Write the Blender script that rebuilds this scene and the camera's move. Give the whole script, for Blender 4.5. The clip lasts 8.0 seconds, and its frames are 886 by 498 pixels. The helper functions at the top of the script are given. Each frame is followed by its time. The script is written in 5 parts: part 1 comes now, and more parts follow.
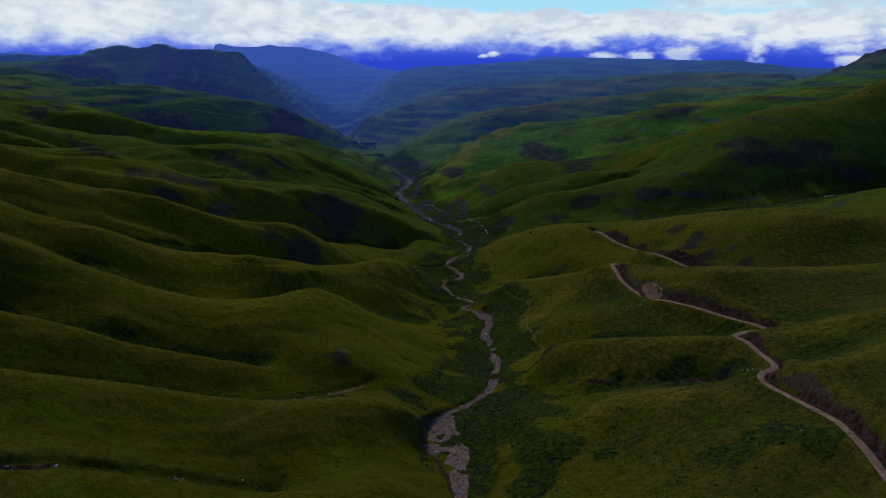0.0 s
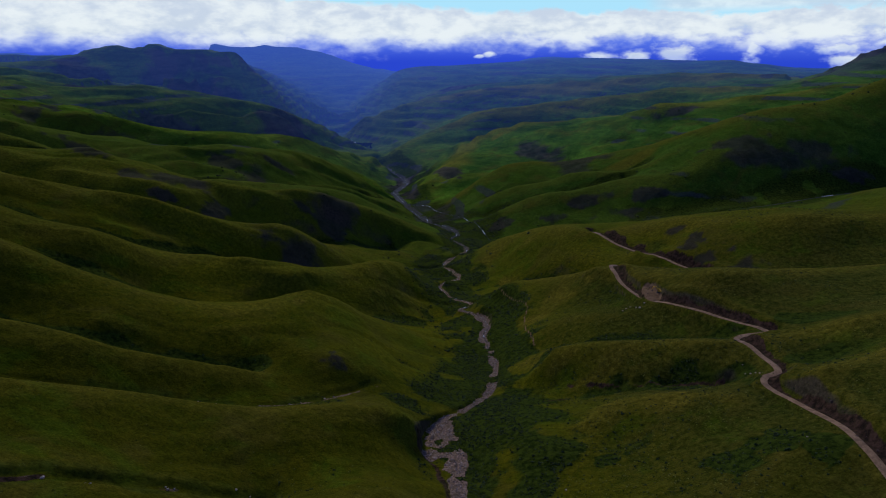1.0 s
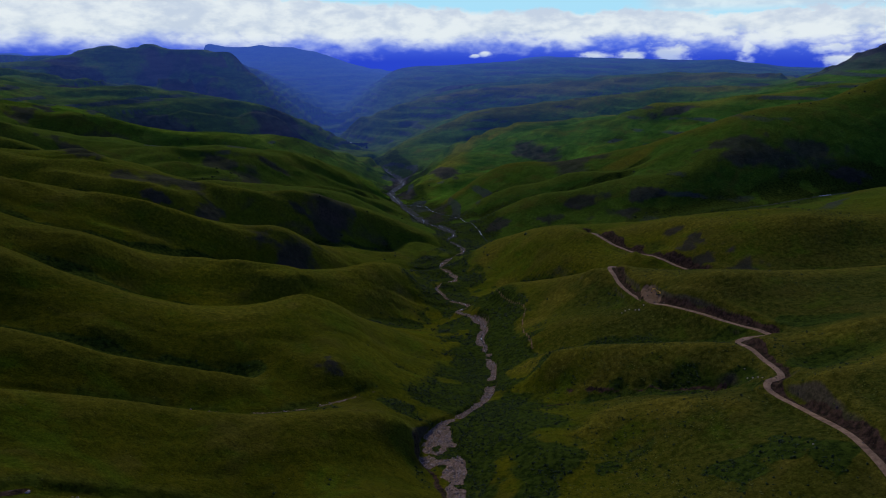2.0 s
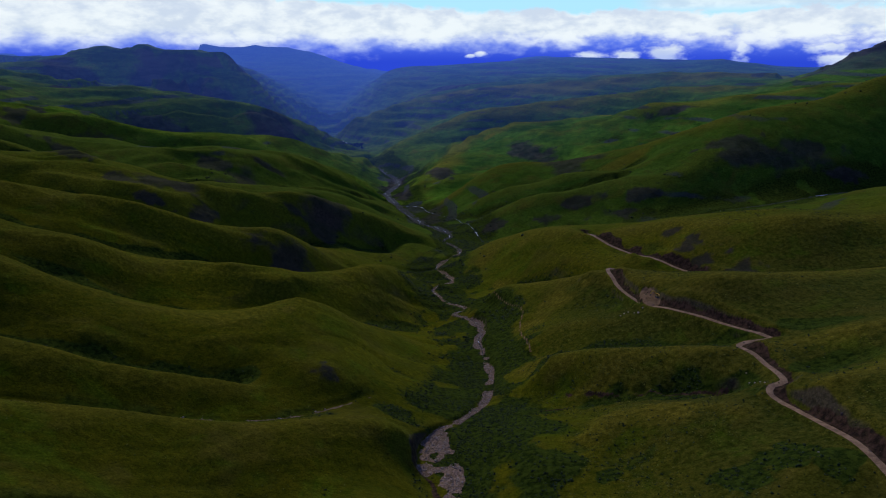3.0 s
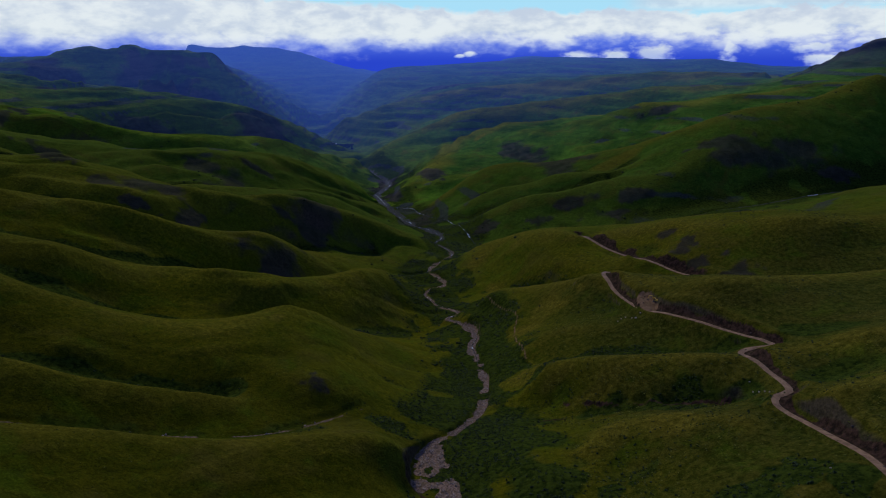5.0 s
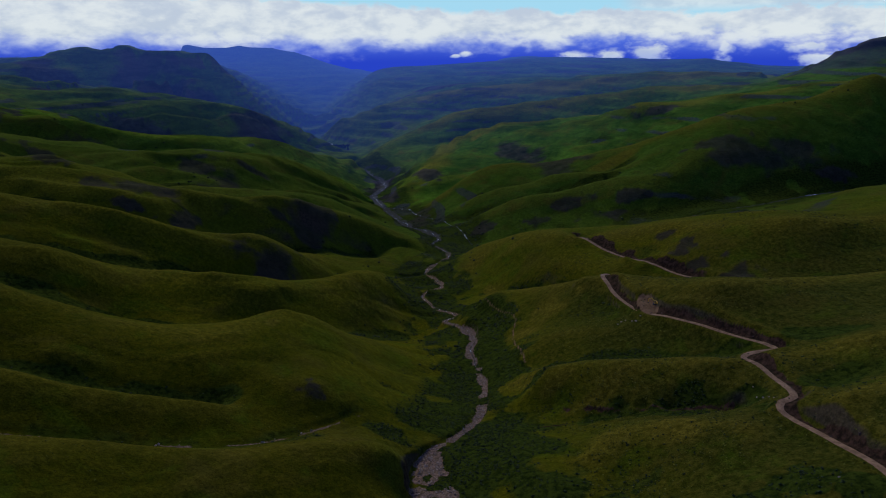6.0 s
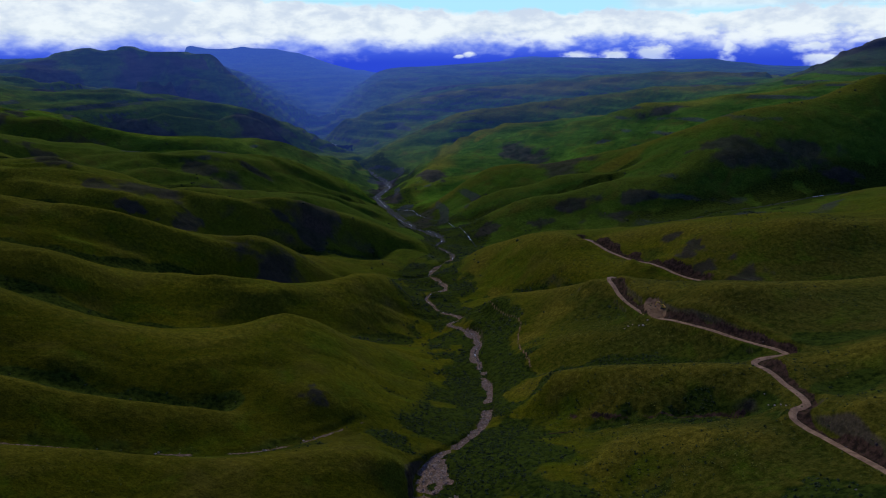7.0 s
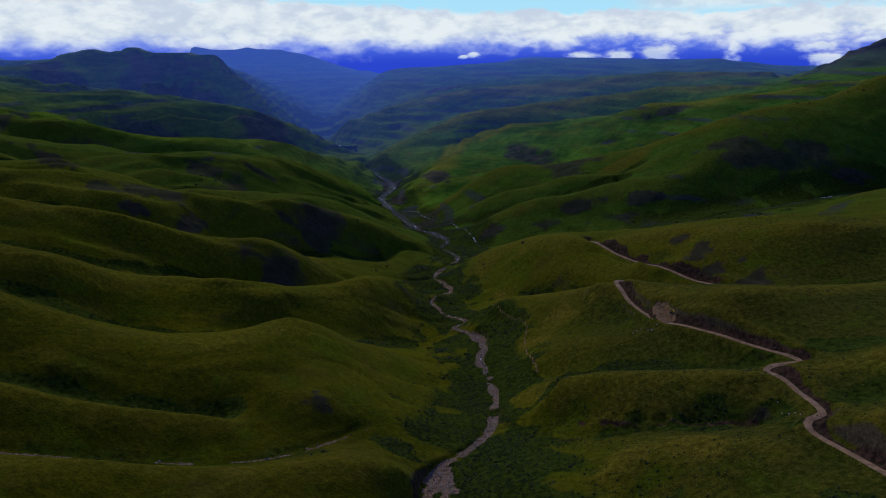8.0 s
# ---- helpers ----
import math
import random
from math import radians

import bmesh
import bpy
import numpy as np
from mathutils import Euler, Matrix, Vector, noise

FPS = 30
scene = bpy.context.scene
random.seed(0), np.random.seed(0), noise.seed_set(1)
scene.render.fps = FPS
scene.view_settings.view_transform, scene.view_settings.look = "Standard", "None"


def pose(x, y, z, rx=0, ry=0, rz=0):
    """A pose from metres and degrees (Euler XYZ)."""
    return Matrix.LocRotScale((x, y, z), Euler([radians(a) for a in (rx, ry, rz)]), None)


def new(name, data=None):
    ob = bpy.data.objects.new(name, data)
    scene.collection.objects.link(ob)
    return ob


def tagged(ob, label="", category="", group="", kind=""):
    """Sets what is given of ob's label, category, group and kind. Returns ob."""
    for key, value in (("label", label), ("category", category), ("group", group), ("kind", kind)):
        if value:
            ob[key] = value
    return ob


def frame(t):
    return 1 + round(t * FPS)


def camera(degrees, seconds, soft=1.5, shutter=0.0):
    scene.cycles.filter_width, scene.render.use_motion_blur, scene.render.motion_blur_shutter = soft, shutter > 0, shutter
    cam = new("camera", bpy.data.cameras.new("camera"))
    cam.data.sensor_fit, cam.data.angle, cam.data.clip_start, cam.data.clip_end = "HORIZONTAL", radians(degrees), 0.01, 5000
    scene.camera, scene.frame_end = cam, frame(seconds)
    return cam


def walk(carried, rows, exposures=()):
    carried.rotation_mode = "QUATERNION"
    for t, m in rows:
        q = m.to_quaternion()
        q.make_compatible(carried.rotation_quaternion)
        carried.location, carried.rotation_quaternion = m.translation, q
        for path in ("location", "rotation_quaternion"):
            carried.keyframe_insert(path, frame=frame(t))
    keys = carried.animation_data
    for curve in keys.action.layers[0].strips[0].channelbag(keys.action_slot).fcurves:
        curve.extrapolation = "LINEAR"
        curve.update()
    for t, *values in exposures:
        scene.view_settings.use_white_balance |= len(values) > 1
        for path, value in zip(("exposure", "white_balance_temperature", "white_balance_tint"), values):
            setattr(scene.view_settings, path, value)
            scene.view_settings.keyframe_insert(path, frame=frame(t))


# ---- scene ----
# the camera: a level flight up the valley, looking down on it
cam = camera(70.0, 8.0, 1.1)
PATH = [
    (0, 0.0, -0.0, 216.0, 72.501, -0.011, 0.003),
    (0.5, -0.44, 2.91, 215.73, 72.499, -0.05, -0.16),
    (1, -0.76, 6.0, 215.35, 72.519, -0.012, -0.34),
    (1.5, -1.03, 9.23, 215.29, 72.508, 0.026, -0.528),
    (3, -1.79, 18.48, 215.48, 72.494, 0.091, -1.113),
    (3.5, -2.13, 21.59, 215.45, 72.489, 0.104, -1.321),
    (4, -2.33, 24.79, 215.35, 72.489, 0.114, -1.513),
    (4.5, -2.65, 27.97, 215.21, 72.495, 0.133, -1.735),
    (6, -3.73, 37.32, 215.38, 72.504, 0.255, -2.384),
    (6.5, -4.08, 40.41, 215.48, 72.521, 0.308, -2.336),
    (7, -4.06, 43.45, 215.54, 72.546, 0.363, -2.088),
    (7.5, -4.31, 46.8, 215.56, 72.563, 0.431, -1.833),
    (8, -4.63, 49.78, 215.76, 72.584, 0.485, -1.707),
]
walk(cam, [(t, pose(x, y, z, rx, ry, rz)) for t, x, y, z, rx, ry, rz in PATH],
     [(0, 0.0), (0.5, 0.16), (1.5, -0.04), (2.2, 0.05), (3, 0.16), (3.5, 0.03), (4, -0.03), (4.5, 0.03), (6, -0.1), (6.5, 0.0), (7, 0.16), (8, 0.03)])
# ---- light ----
SUN_ELEVATION, SUN_TURN = radians(36), radians(-24)
world = bpy.data.worlds.new("sky")
scene.world = world
world.use_nodes = True


def node(tree, kind, inputs=()):
    n = tree.nodes.new(kind)
    for key, value in dict(inputs).items():
        if isinstance(value, bpy.types.NodeSocket):
            tree.links.new(value, n.inputs[key])
        else:
            n.inputs[key].default_value = value
    return n


def calc(tree, operation, a, b=0.0, c=0.0, clamp=False):
    n = node(tree, "ShaderNodeMath", {0: a, 1: b, 2: c})
    n.operation, n.use_clamp = operation, clamp
    return n.outputs[0]


def span(tree, value, a, b, c=0.0, d=1.0, smooth=True):
    n = node(tree, "ShaderNodeMapRange", {0: value, 1: a, 2: b, 3: c, 4: d})
    n.interpolation_type = "SMOOTHSTEP" if smooth else "LINEAR"
    return n.outputs[0]


def mix(tree, factor, a, b):
    n = node(tree, "ShaderNodeMix")
    n.data_type = "RGBA"
    for socket, value in ((n.inputs[0], factor), (n.inputs[6], a), (n.inputs[7], b)):
        if isinstance(value, bpy.types.NodeSocket):
            tree.links.new(value, socket)
        else:
            socket.default_value = value if isinstance(value, (int, float)) else (*value[:3], 1)
    return n.outputs[2]


def cloud_sky(tree):
    tree.nodes.clear()
    sky = node(tree, "ShaderNodeTexSky")
    sky.sky_type, sky.sun_disc, sky.sun_elevation, sky.sun_rotation = "NISHITA", False, SUN_ELEVATION, SUN_TURN
    sky.altitude, sky.air_density, sky.dust_density = 2500, 1.0, 0.6
    way = node(tree, "ShaderNodeTexCoord").outputs["Generated"]
    axes = node(tree, "ShaderNodeSeparateXYZ", {0: way})
    up = axes.outputs[2]
    turn = calc(tree, "ARCTAN2", axes.outputs[0], axes.outputs[1])
    stretched = node(tree, "ShaderNodeMapping", {0: way, 3: (1, 1, 2.1)}).outputs[0]
    billow = node(tree, "ShaderNodeTexNoise", {"Vector": stretched, "Scale": 12.0, "Detail": 5.0, "Roughness": 0.52, "Distortion": 0.1}).outputs[0]
    broad = node(tree, "ShaderNodeTexNoise", {"Vector": stretched, "Scale": 3.2, "Detail": 3.0}).outputs[0]
    puff = node(tree, "ShaderNodeTexNoise", {"Vector": stretched, "Scale": 40.0, "Detail": 4.0, "Roughness": 0.55, "Distortion": 0.2}).outputs[0]
    # a long bank of cloud that stands on the horizon, with a ragged base and a soft top
    rough = calc(tree, "MULTIPLY_ADD", calc(tree, "SUBTRACT", billow, 0.5), 0.055, calc(tree, "MULTIPLY", calc(tree, "SUBTRACT", puff, 0.5), 0.034))
    rough = calc(tree, "MULTIPLY", rough, span(tree, turn, 0.05, 0.25, 1.0, 1.3))
    lifted = span(tree, turn, 0.05, 0.3, 0.008, 0.013, False)
    low = calc(tree, "SUBTRACT", calc(tree, "ADD", up, rough), lifted)
    base = span(tree, low, -0.019, 0.013)
    high = calc(tree, "ADD", up, calc(tree, "MULTIPLY", rough, 0.55))
    crown = span(tree, turn, -0.25, 0.12, 0.070, 0.049, False)
    top = span(tree, calc(tree, "SUBTRACT", high, crown), -0.003, 0.006, 1.0, 0.0)
    bank = calc(tree, "MULTIPLY", base, top)
    veil = calc(tree, "MULTIPLY", span(tree, calc(tree, "ADD", broad, span(tree, turn, 0.3, 0.6, 0.0, 0.22)), 0.5, 0.66), span(tree, up, 0.045, 0.06))
    veil = calc(tree, "MULTIPLY", veil, span(tree, up, 0.10, 0.22, 0.75, 0.06))
    bank = calc(tree, "MAXIMUM", bank, veil)
    heads = 0.0
    # single heads of cloud below the bank: bearing, height, half width, half height
    for bearing, level, wide, tall in ((0.346, -0.003, 0.032, 0.016), (0.290, -0.009, 0.022, 0.009), (0.240, -0.009, 0.024, 0.007), (0.077, -0.006, 0.010, 0.005), (0.060, -0.009, 0.008, 0.003), (0.440, 0.002, 0.012, 0.020), (0.560, -0.012, 0.030, 0.016), (0.545, 0.002, 0.03, 0.010)):
        across = calc(tree, "DIVIDE", calc(tree, "SUBTRACT", turn, bearing), wide)
        above = calc(tree, "DIVIDE", calc(tree, "SUBTRACT", up, level), tall)
        reach = calc(tree, "SQRT", calc(tree, "MULTIPLY_ADD", across, across, calc(tree, "MULTIPLY", above, above)))
        reach = calc(tree, "MULTIPLY_ADD", calc(tree, "SUBTRACT", puff, 0.5), 2.6, reach)
        head = span(tree, reach, 0.25, 1.25, 0.95, 0.0)
        heads = calc(tree, "MAXIMUM", heads, calc(tree, "MULTIPLY", head, span(tree, above, -0.9, 0.5, 0.35, 1.0)))
        bank = calc(tree, "MAXIMUM", bank, head)
    shade = span(tree, calc(tree, "MULTIPLY_ADD", calc(tree, "SUBTRACT", billow, 0.5), 0.05, up), -0.008, 0.026)
    shade = calc(tree, "MAXIMUM", shade, heads)
    light = span(tree, calc(tree, "MULTIPLY_ADD", billow, 0.9, calc(tree, "MULTIPLY", puff, 0.6)), 0.56, 0.88)
    body = mix(tree, light, (0.55, 0.64, 0.77), (0.77, 0.84, 0.88))
    white = mix(tree, shade, (0.31, 0.42, 0.86), body)
    far_air = mix(tree, span(tree, up, -0.020, 0.020), (0.022, 0.060, 0.60), (0.085, 0.17, 0.79))
    dimmed = node(tree, "ShaderNodeVectorMath", {0: sky.outputs[0], 1: (0.058, 0.083, 0.168)})
    dimmed.operation = "MULTIPLY"
    blue = dimmed.outputs[0]
    low_sky = mix(tree, span(tree, up, 0.08, 0.30), (0.40, 0.74, 0.94), blue)
    clear = mix(tree, span(tree, up, 0.020, 0.045), far_air, low_sky)
    both = mix(tree, bank, clear, white)
    shine = node(tree, "ShaderNodeBackground", {0: both, 1: 1.0})
    tree.links.new(shine.outputs[0], node(tree, "ShaderNodeOutputWorld").inputs[0])


cloud_sky(world.node_tree)
sun = new("sun", bpy.data.lights.new("sun", "SUN"))
sun.data.energy, sun.data.angle, sun.data.color = 1.7, radians(10), (1.0, 0.95, 0.68)
sun.matrix_world = pose(0, 0, 900) @ Matrix.Rotation(-SUN_TURN, 4, "Z") @ Matrix.Rotation(-(math.pi / 2 - SUN_ELEVATION), 4, "X")
scene.view_settings.exposure = 0.0


# ---- relief: the lines of the land ----
LAND, GULLIES, SKYLINES, BANKS, CRESTS = [], [], [], [], []


def relief(name, *points):
    LAND.append(np.array(points, float))
    if "gully" in name:
        GULLIES.append((name, LAND[-1]))
    if any(w in name for w in ("ridge", "spur", "hill", "hump", "right bank")) and not any(w in name for w in ("gully", "foot", "face")):
        CRESTS.append(LAND[-1])
    if name in ("middle ridge foot", "right hump gully", "near left brook"):
        BANKS.append((name, LAND[-1]))
    if name in ("left mountain", "right skyline", "right knob", "far range", "left plateau"):
        SKYLINES.append(LAND[-1])


relief("river bed", (14, 60, 52), (14, 150, 37), (12, 243, 19), (7, 283, 9), (-1, 330, 5), (27, 376, -3), (43, 449, -19), (38, 528, -29), (28, 608, -43), (29, 660, -52), (0, 732, -64), (24, 797, -71), (14, 899, -82), (40, 1003, -93), (32, 1116, -107), (-11, 1243, -120), (-76, 1471, -143), (-124, 1702, -159), (-114, 2014, -175), (-218, 2274, -187), (-334, 2800, -198), (-562, 3300, -208), (-583, 3700, -179), (-558, 4150, -102), (-536, 4450, -19))
relief("near left hill foot", (-20, 60, 75), (-18, 150, 58), (-20, 225, 44))
relief("near left brook", (-190, 175, 100), (-146, 178, 87), (-135, 188, 80), (-103, 206, 60), (-82, 216, 48), (-72, 222, 39))
relief("near left knoll", (-200, 130, 112), (-130, 150, 86), (-70, 165, 66), (-60, 205, 54))
relief("first left spur", (-180, 230, 92), (-167, 245, 81), (-151, 257, 71), (-125, 272, 57), (-95, 280, 48), (-66, 289, 42), (-32, 300, 34), (-19, 307, 27), (-11, 315, 13))
relief("first left slope", (-166, 208, 86), (-143, 220, 75), (-117, 235, 60), (-86, 250, 47), (-50, 262, 37), (-27, 273, 26), (-11, 288, 11))
relief("first left gully", (-260, 262, 98), (-204, 262, 77), (-184, 270, 69), (-163, 278, 60), (-132, 290, 47), (-101, 300, 38), (-72, 318, 30), (-37, 355, 18))
relief("second left spur", (-300, 285, 120), (-225, 297, 89), (-211, 300, 84), (-190, 307, 75), (-177, 309, 68), (-150, 315, 58), (-110, 332, 40))
relief("second left gully", (-300, 318, 112), (-249, 328, 76), (-231, 329, 72), (-205, 331, 64), (-161, 337, 47), (-115, 346, 31))
relief("third left spur", (-330, 360, 132), (-269, 368, 106), (-247, 384, 89), (-218, 392, 73), (-184, 398, 59), (-147, 398, 50), (-122, 400, 47), (-115, 431, 43), (-99, 453, 41), (-82, 465, 29), (-63, 483, 8), (-41, 504, -9), (-19, 505, -21))
relief("third left face", (-195, 345, 66), (-159, 360, 51), (-115, 375, 43), (-69, 385, 32))
relief("third left apron", (-65, 358, 35), (-37, 400, 11), (-18, 470, -15))
relief("third left gully", (-330, 430, 110), (-325, 446, 87), (-288, 449, 70), (-250, 452, 54), (-226, 470, 32), (-174, 471, 22), (-139, 510, 4), (-73, 525, -11), (-36, 575, -35), (-2, 606, -52))
relief("fourth left spur", (-400, 470, 140), (-336, 465, 97), (-302, 477, 85), (-273, 487, 77), (-253, 517, 56), (-243, 535, 46), (-196, 545, 38), (-177, 547, 36), (-151, 541, 27), (-129, 543, 22), (-114, 575, 15), (-96, 617, 5), (-65, 643, 0), (-44, 709, -31), (-17, 739, -57), (-3, 748, -72))
relief("fourth left face", (-117, 550, 10), (-89, 570, 3), (-59, 600, -9), (-27, 650, -40))
relief("fourth left gully", (-450, 545, 135), (-405, 565, 84), (-362, 575, 65), (-310, 590, 40), (-262, 616, 17), (-216, 646, -7), (-165, 656, -28), (-124, 706, -48), (-63, 796, -66), (-11, 866, -82))
relief("fifth left spur", (-560, 640, 150), (-441, 624, 102), (-393, 634, 86), (-366, 644, 75), (-305, 662, 61), (-285, 684, 51), (-240, 694, 31), (-207, 714, 21), (-178, 728, 8), (-151, 754, -15), (-113, 834, -50), (-54, 894, -74))
relief("fifth left gully", (-600, 720, 127), (-492, 751, 66), (-397, 746, 46), (-318, 761, 23), (-261, 796, -10), (-207, 841, -39), (-137, 896, -60), (-75, 951, -81))
relief("sixth left spur", (-760, 800, 155), (-555, 794, 99), (-488, 794, 79), (-419, 794, 61), (-351, 799, 47), (-322, 802, 37), (-286, 864, 27), (-234, 904, 14), (-176, 941, 2), (-129, 974, -26), (-78, 1004, -53), (-23, 1044, -77))
relief("sixth left gully", (-800, 930, 116), (-594, 966, 44), (-472, 976, 13), (-390, 986, -4), (-285, 1026, -29), (-183, 1086, -48), (-88, 1137, -81))
relief("seventh left spur", (-950, 980, 150), (-682, 984, 96), (-595, 974, 67), (-506, 964, 49), (-418, 955, 39), (-389, 1014, 15), (-334, 1103, -10), (-270, 1173, -28), (-205, 1224, -42), (-146, 1292, -79), (-93, 1372, -110))
relief("seventh left gully", (-900, 1100, 105), (-636, 1117, 20), (-492, 1127, -2), (-355, 1172, -30), (-241, 1298, -58), (-149, 1439, -104))
relief("eighth left spur", (-1100, 1150, 150), (-803, 1163, 92), (-713, 1172, 56), (-616, 1225, 34), (-479, 1262, 27), (-366, 1302, 16), (-289, 1431, -23), (-237, 1511, -59), (-154, 1630, -118))
relief("eighth left gully", (-856, 1408, 2), (-686, 1439, -24), (-517, 1509, -32), (-363, 1660, -71), (-235, 1811, -120))
relief("ninth left spur", (-1500, 1500, 160), (-1020, 1491, 102), (-862, 1498, 64), (-692, 1551, 19), (-548, 1610, 8), (-399, 1839, -40), (-327, 1988, -89), (-219, 2137, -150))
relief("ninth left gully", (-1067, 1911, -16), (-862, 2012, -66), (-626, 2113, -90), (-471, 2364, -120))
relief("tenth left spur", (-2100, 2000, 170), (-1349, 1988, 114), (-1180, 2038, 60), (-977, 2087, 26), (-814, 2137, 7), (-682, 2187, -25), (-572, 2286, -30), (-491, 2485, -64), (-478, 2783, -127))
relief("left plateau", (-1948, 2900, 164), (-1674, 2900, 166))
relief("left plateau front", (-1527, 2450, 131), (-1311, 2600, 105), (-983, 2600, 28))
relief("left plateau back", (-2600, 3300, 140), (-2138, 3300, 124))
relief("left mountain", (-1814, 3080, 159), (-1760, 3100, 169), (-1711, 3110, 186), (-1669, 3120, 208), (-1626, 3130, 221), (-1576, 3135, 225), (-1525, 3140, 235), (-1481, 3140, 223), (-1448, 3135, 218), (-1406, 3125, 228), (-1385, 3122, 223), (-1356, 3120, 240), (-1340, 3120, 242), (-1320, 3120, 240), (-1292, 3122, 227), (-1263, 3125, 217), (-1186, 3125, 216), (-1093, 3125, 216))
relief("left mountain top", (-1696, 3215, 208), (-1625, 3215, 229), (-1547, 3215, 234), (-1498, 3215, 213), (-1418, 3195, 232), (-1353, 3185, 242), (-1305, 3205, 219), (-1202, 3215, 216), (-1107, 3215, 213))
relief("left mountain nose", (-1080, 3122, 207), (-1051, 3120, 204), (-1012, 3120, 206))
relief("left mountain cliff foot", (-999, 3120, 162), (-1015, 3105, 157), (-1063, 3090, 167), (-1174, 3080, 178), (-1270, 3080, 185))
relief("left mountain foot", (-1188, 2850, 118), (-1011, 2900, 92), (-882, 2950, 28), (-784, 2850, -39), (-628, 2700, -72))
relief("left terraces", (-1119, 3900, 114), (-944, 3850, 51), (-796, 3750, -39), (-654, 3650, -142))
relief("left mountain back", (-1794, 3600, 195), (-1218, 3700, 143))
relief("near right floor", (45, 60, 66), (50, 150, 50), (46, 247, 26), (55, 265, 30), (47, 312, 19), (51, 372, 1))
relief("near right rise", (79, 315, 23), (70, 290, 25))
relief("near right slope", (110, 60, 100), (110, 150, 72), (91, 235, 38), (91, 278, 29))
relief("near right shelf", (130, 221, 60), (144, 220, 68))
relief("right hump", (77, 295, 30), (99, 311, 32), (125, 300, 43), (141, 277, 54))
relief("right hump gully", (63, 356, 6), (97, 348, 16), (132, 334, 30), (160, 316, 42))
relief("right outer slope", (230, 60, 160), (220, 150, 120), (215, 210, 98), (177, 225, 78))
relief("right bank", (177, 267, 75), (186, 269, 76), (208, 271, 80), (310, 290, 105))
relief("right bank gully", (190, 301, 60), (208, 303, 65))
relief("middle ridge", (50, 420, -7), (59, 414, 3), (70, 405, 14), (100, 382, 31), (140, 360, 44), (165, 340, 54), (206, 332, 63), (220, 324, 71), (240, 319, 79), (330, 318, 100))
relief("middle ridge foot", (76, 376, 7), (103, 349, 23), (132, 334, 37), (161, 320, 49))
relief("middle gully", (73, 448, -3), (98, 422, 10), (126, 405, 22), (158, 389, 32), (184, 372, 43))
relief("dome slope", (66, 462, -2), (98, 470, 11), (127, 445, 24), (156, 428, 33), (174, 405, 43))
relief("dome side", (79, 520, -11), (106, 535, 2), (127, 543, 13))
relief("dome ridge", (133, 548, 22), (118, 575, 8), (95, 602, -6), (69, 622, -16), (53, 630, -24))
relief("dome shoulder", (140, 495, 21), (158, 450, 31))
relief("upper ridge", (131, 540, 25), (140, 538, 30), (151, 528, 35), (163, 496, 39), (175, 466, 48), (189, 437, 60), (207, 422, 65), (260, 432, 64), (323, 442, 65), (420, 455, 70))
relief("upper slope", (231, 392, 61), (255, 371, 66), (282, 380, 66))
relief("upper foot", (211, 365, 57), (239, 355, 65))
relief("upper gully", (46, 731, -64), (80, 726, -54), (129, 691, -39), (165, 630, -15), (196, 580, 5), (234, 539, 18), (276, 514, 28), (322, 509, 33), (373, 509, 39))
relief("yellow hill", (57, 918, -80), (71, 888, -56), (90, 858, -39), (120, 828, -19), (153, 764, 3), (176, 741, 7), (188, 734, 5))
relief("yellow hill face", (65, 800, -59), (104, 760, -38), (142, 700, -18), (181, 650, -4))
relief("creek hill", (208, 734, 8), (240, 709, 21), (269, 683, 36), (305, 639, 45), (353, 602, 60), (426, 595, 60), (520, 600, 80))
relief("creek hill face", (211, 650, 12), (255, 610, 21), (293, 585, 33), (341, 565, 43), (400, 560, 47))
relief("creek", (87, 1090, -103), (154, 1060, -91), (256, 1040, -70), (377, 1030, -58), (429, 1020, -49), (478, 1030, -38), (549, 1040, -33), (626, 1060, -28), (669, 1070, -23), (770, 1090, -21), (1000, 1120, 0))
relief("creek bank", (510, 930, -21), (612, 960, -8), (694, 985, 8), (900, 980, 20))
relief("creek hollow", (278, 892, -38), (376, 872, -21), (450, 791, 4), (552, 791, 8))
relief("big right spur", (930, 1330, 164), (850, 1320, 135), (779, 1310, 115), (719, 1305, 107), (660, 1300, 101), (616, 1300, 91), (550, 1300, 69), (510, 1310, 53), (464, 1340, 30), (421, 1390, 7), (368, 1420, -7), (308, 1430, -22), (259, 1440, -28), (184, 1450, -31), (134, 1460, -48), (81, 1450, -79), (42, 1440, -103), (10, 1430, -132))
relief("big right spur back gully", (779, 1405, 73), (719, 1400, 65), (660, 1395, 59), (616, 1395, 49), (550, 1395, 27), (510, 1405, 11), (464, 1435, -12), (421, 1485, -35), (368, 1515, -49), (308, 1525, -64), (259, 1535, -70), (184, 1545, -73), (134, 1555, -90), (81, 1545, -121))
relief("big right rib", (509, 1262, 47), (465, 1245, 31), (405, 1225, 7), (350, 1220, -7), (314, 1250, -11), (263, 1270, -21), (216, 1260, -36), (162, 1270, -46), (117, 1280, -62), (78, 1290, -88), (49, 1290, -111))
relief("big right rib back gully", (405, 1275, -9), (350, 1270, -23), (314, 1300, -27), (263, 1320, -37), (216, 1310, -52), (162, 1320, -62), (117, 1330, -78))
relief("big right low rib", (443, 1180, 10), (357, 1170, -9), (294, 1165, -21), (252, 1160, -31), (200, 1160, -36), (164, 1165, -48), (129, 1170, -65), (98, 1180, -84), (73, 1200, -102))
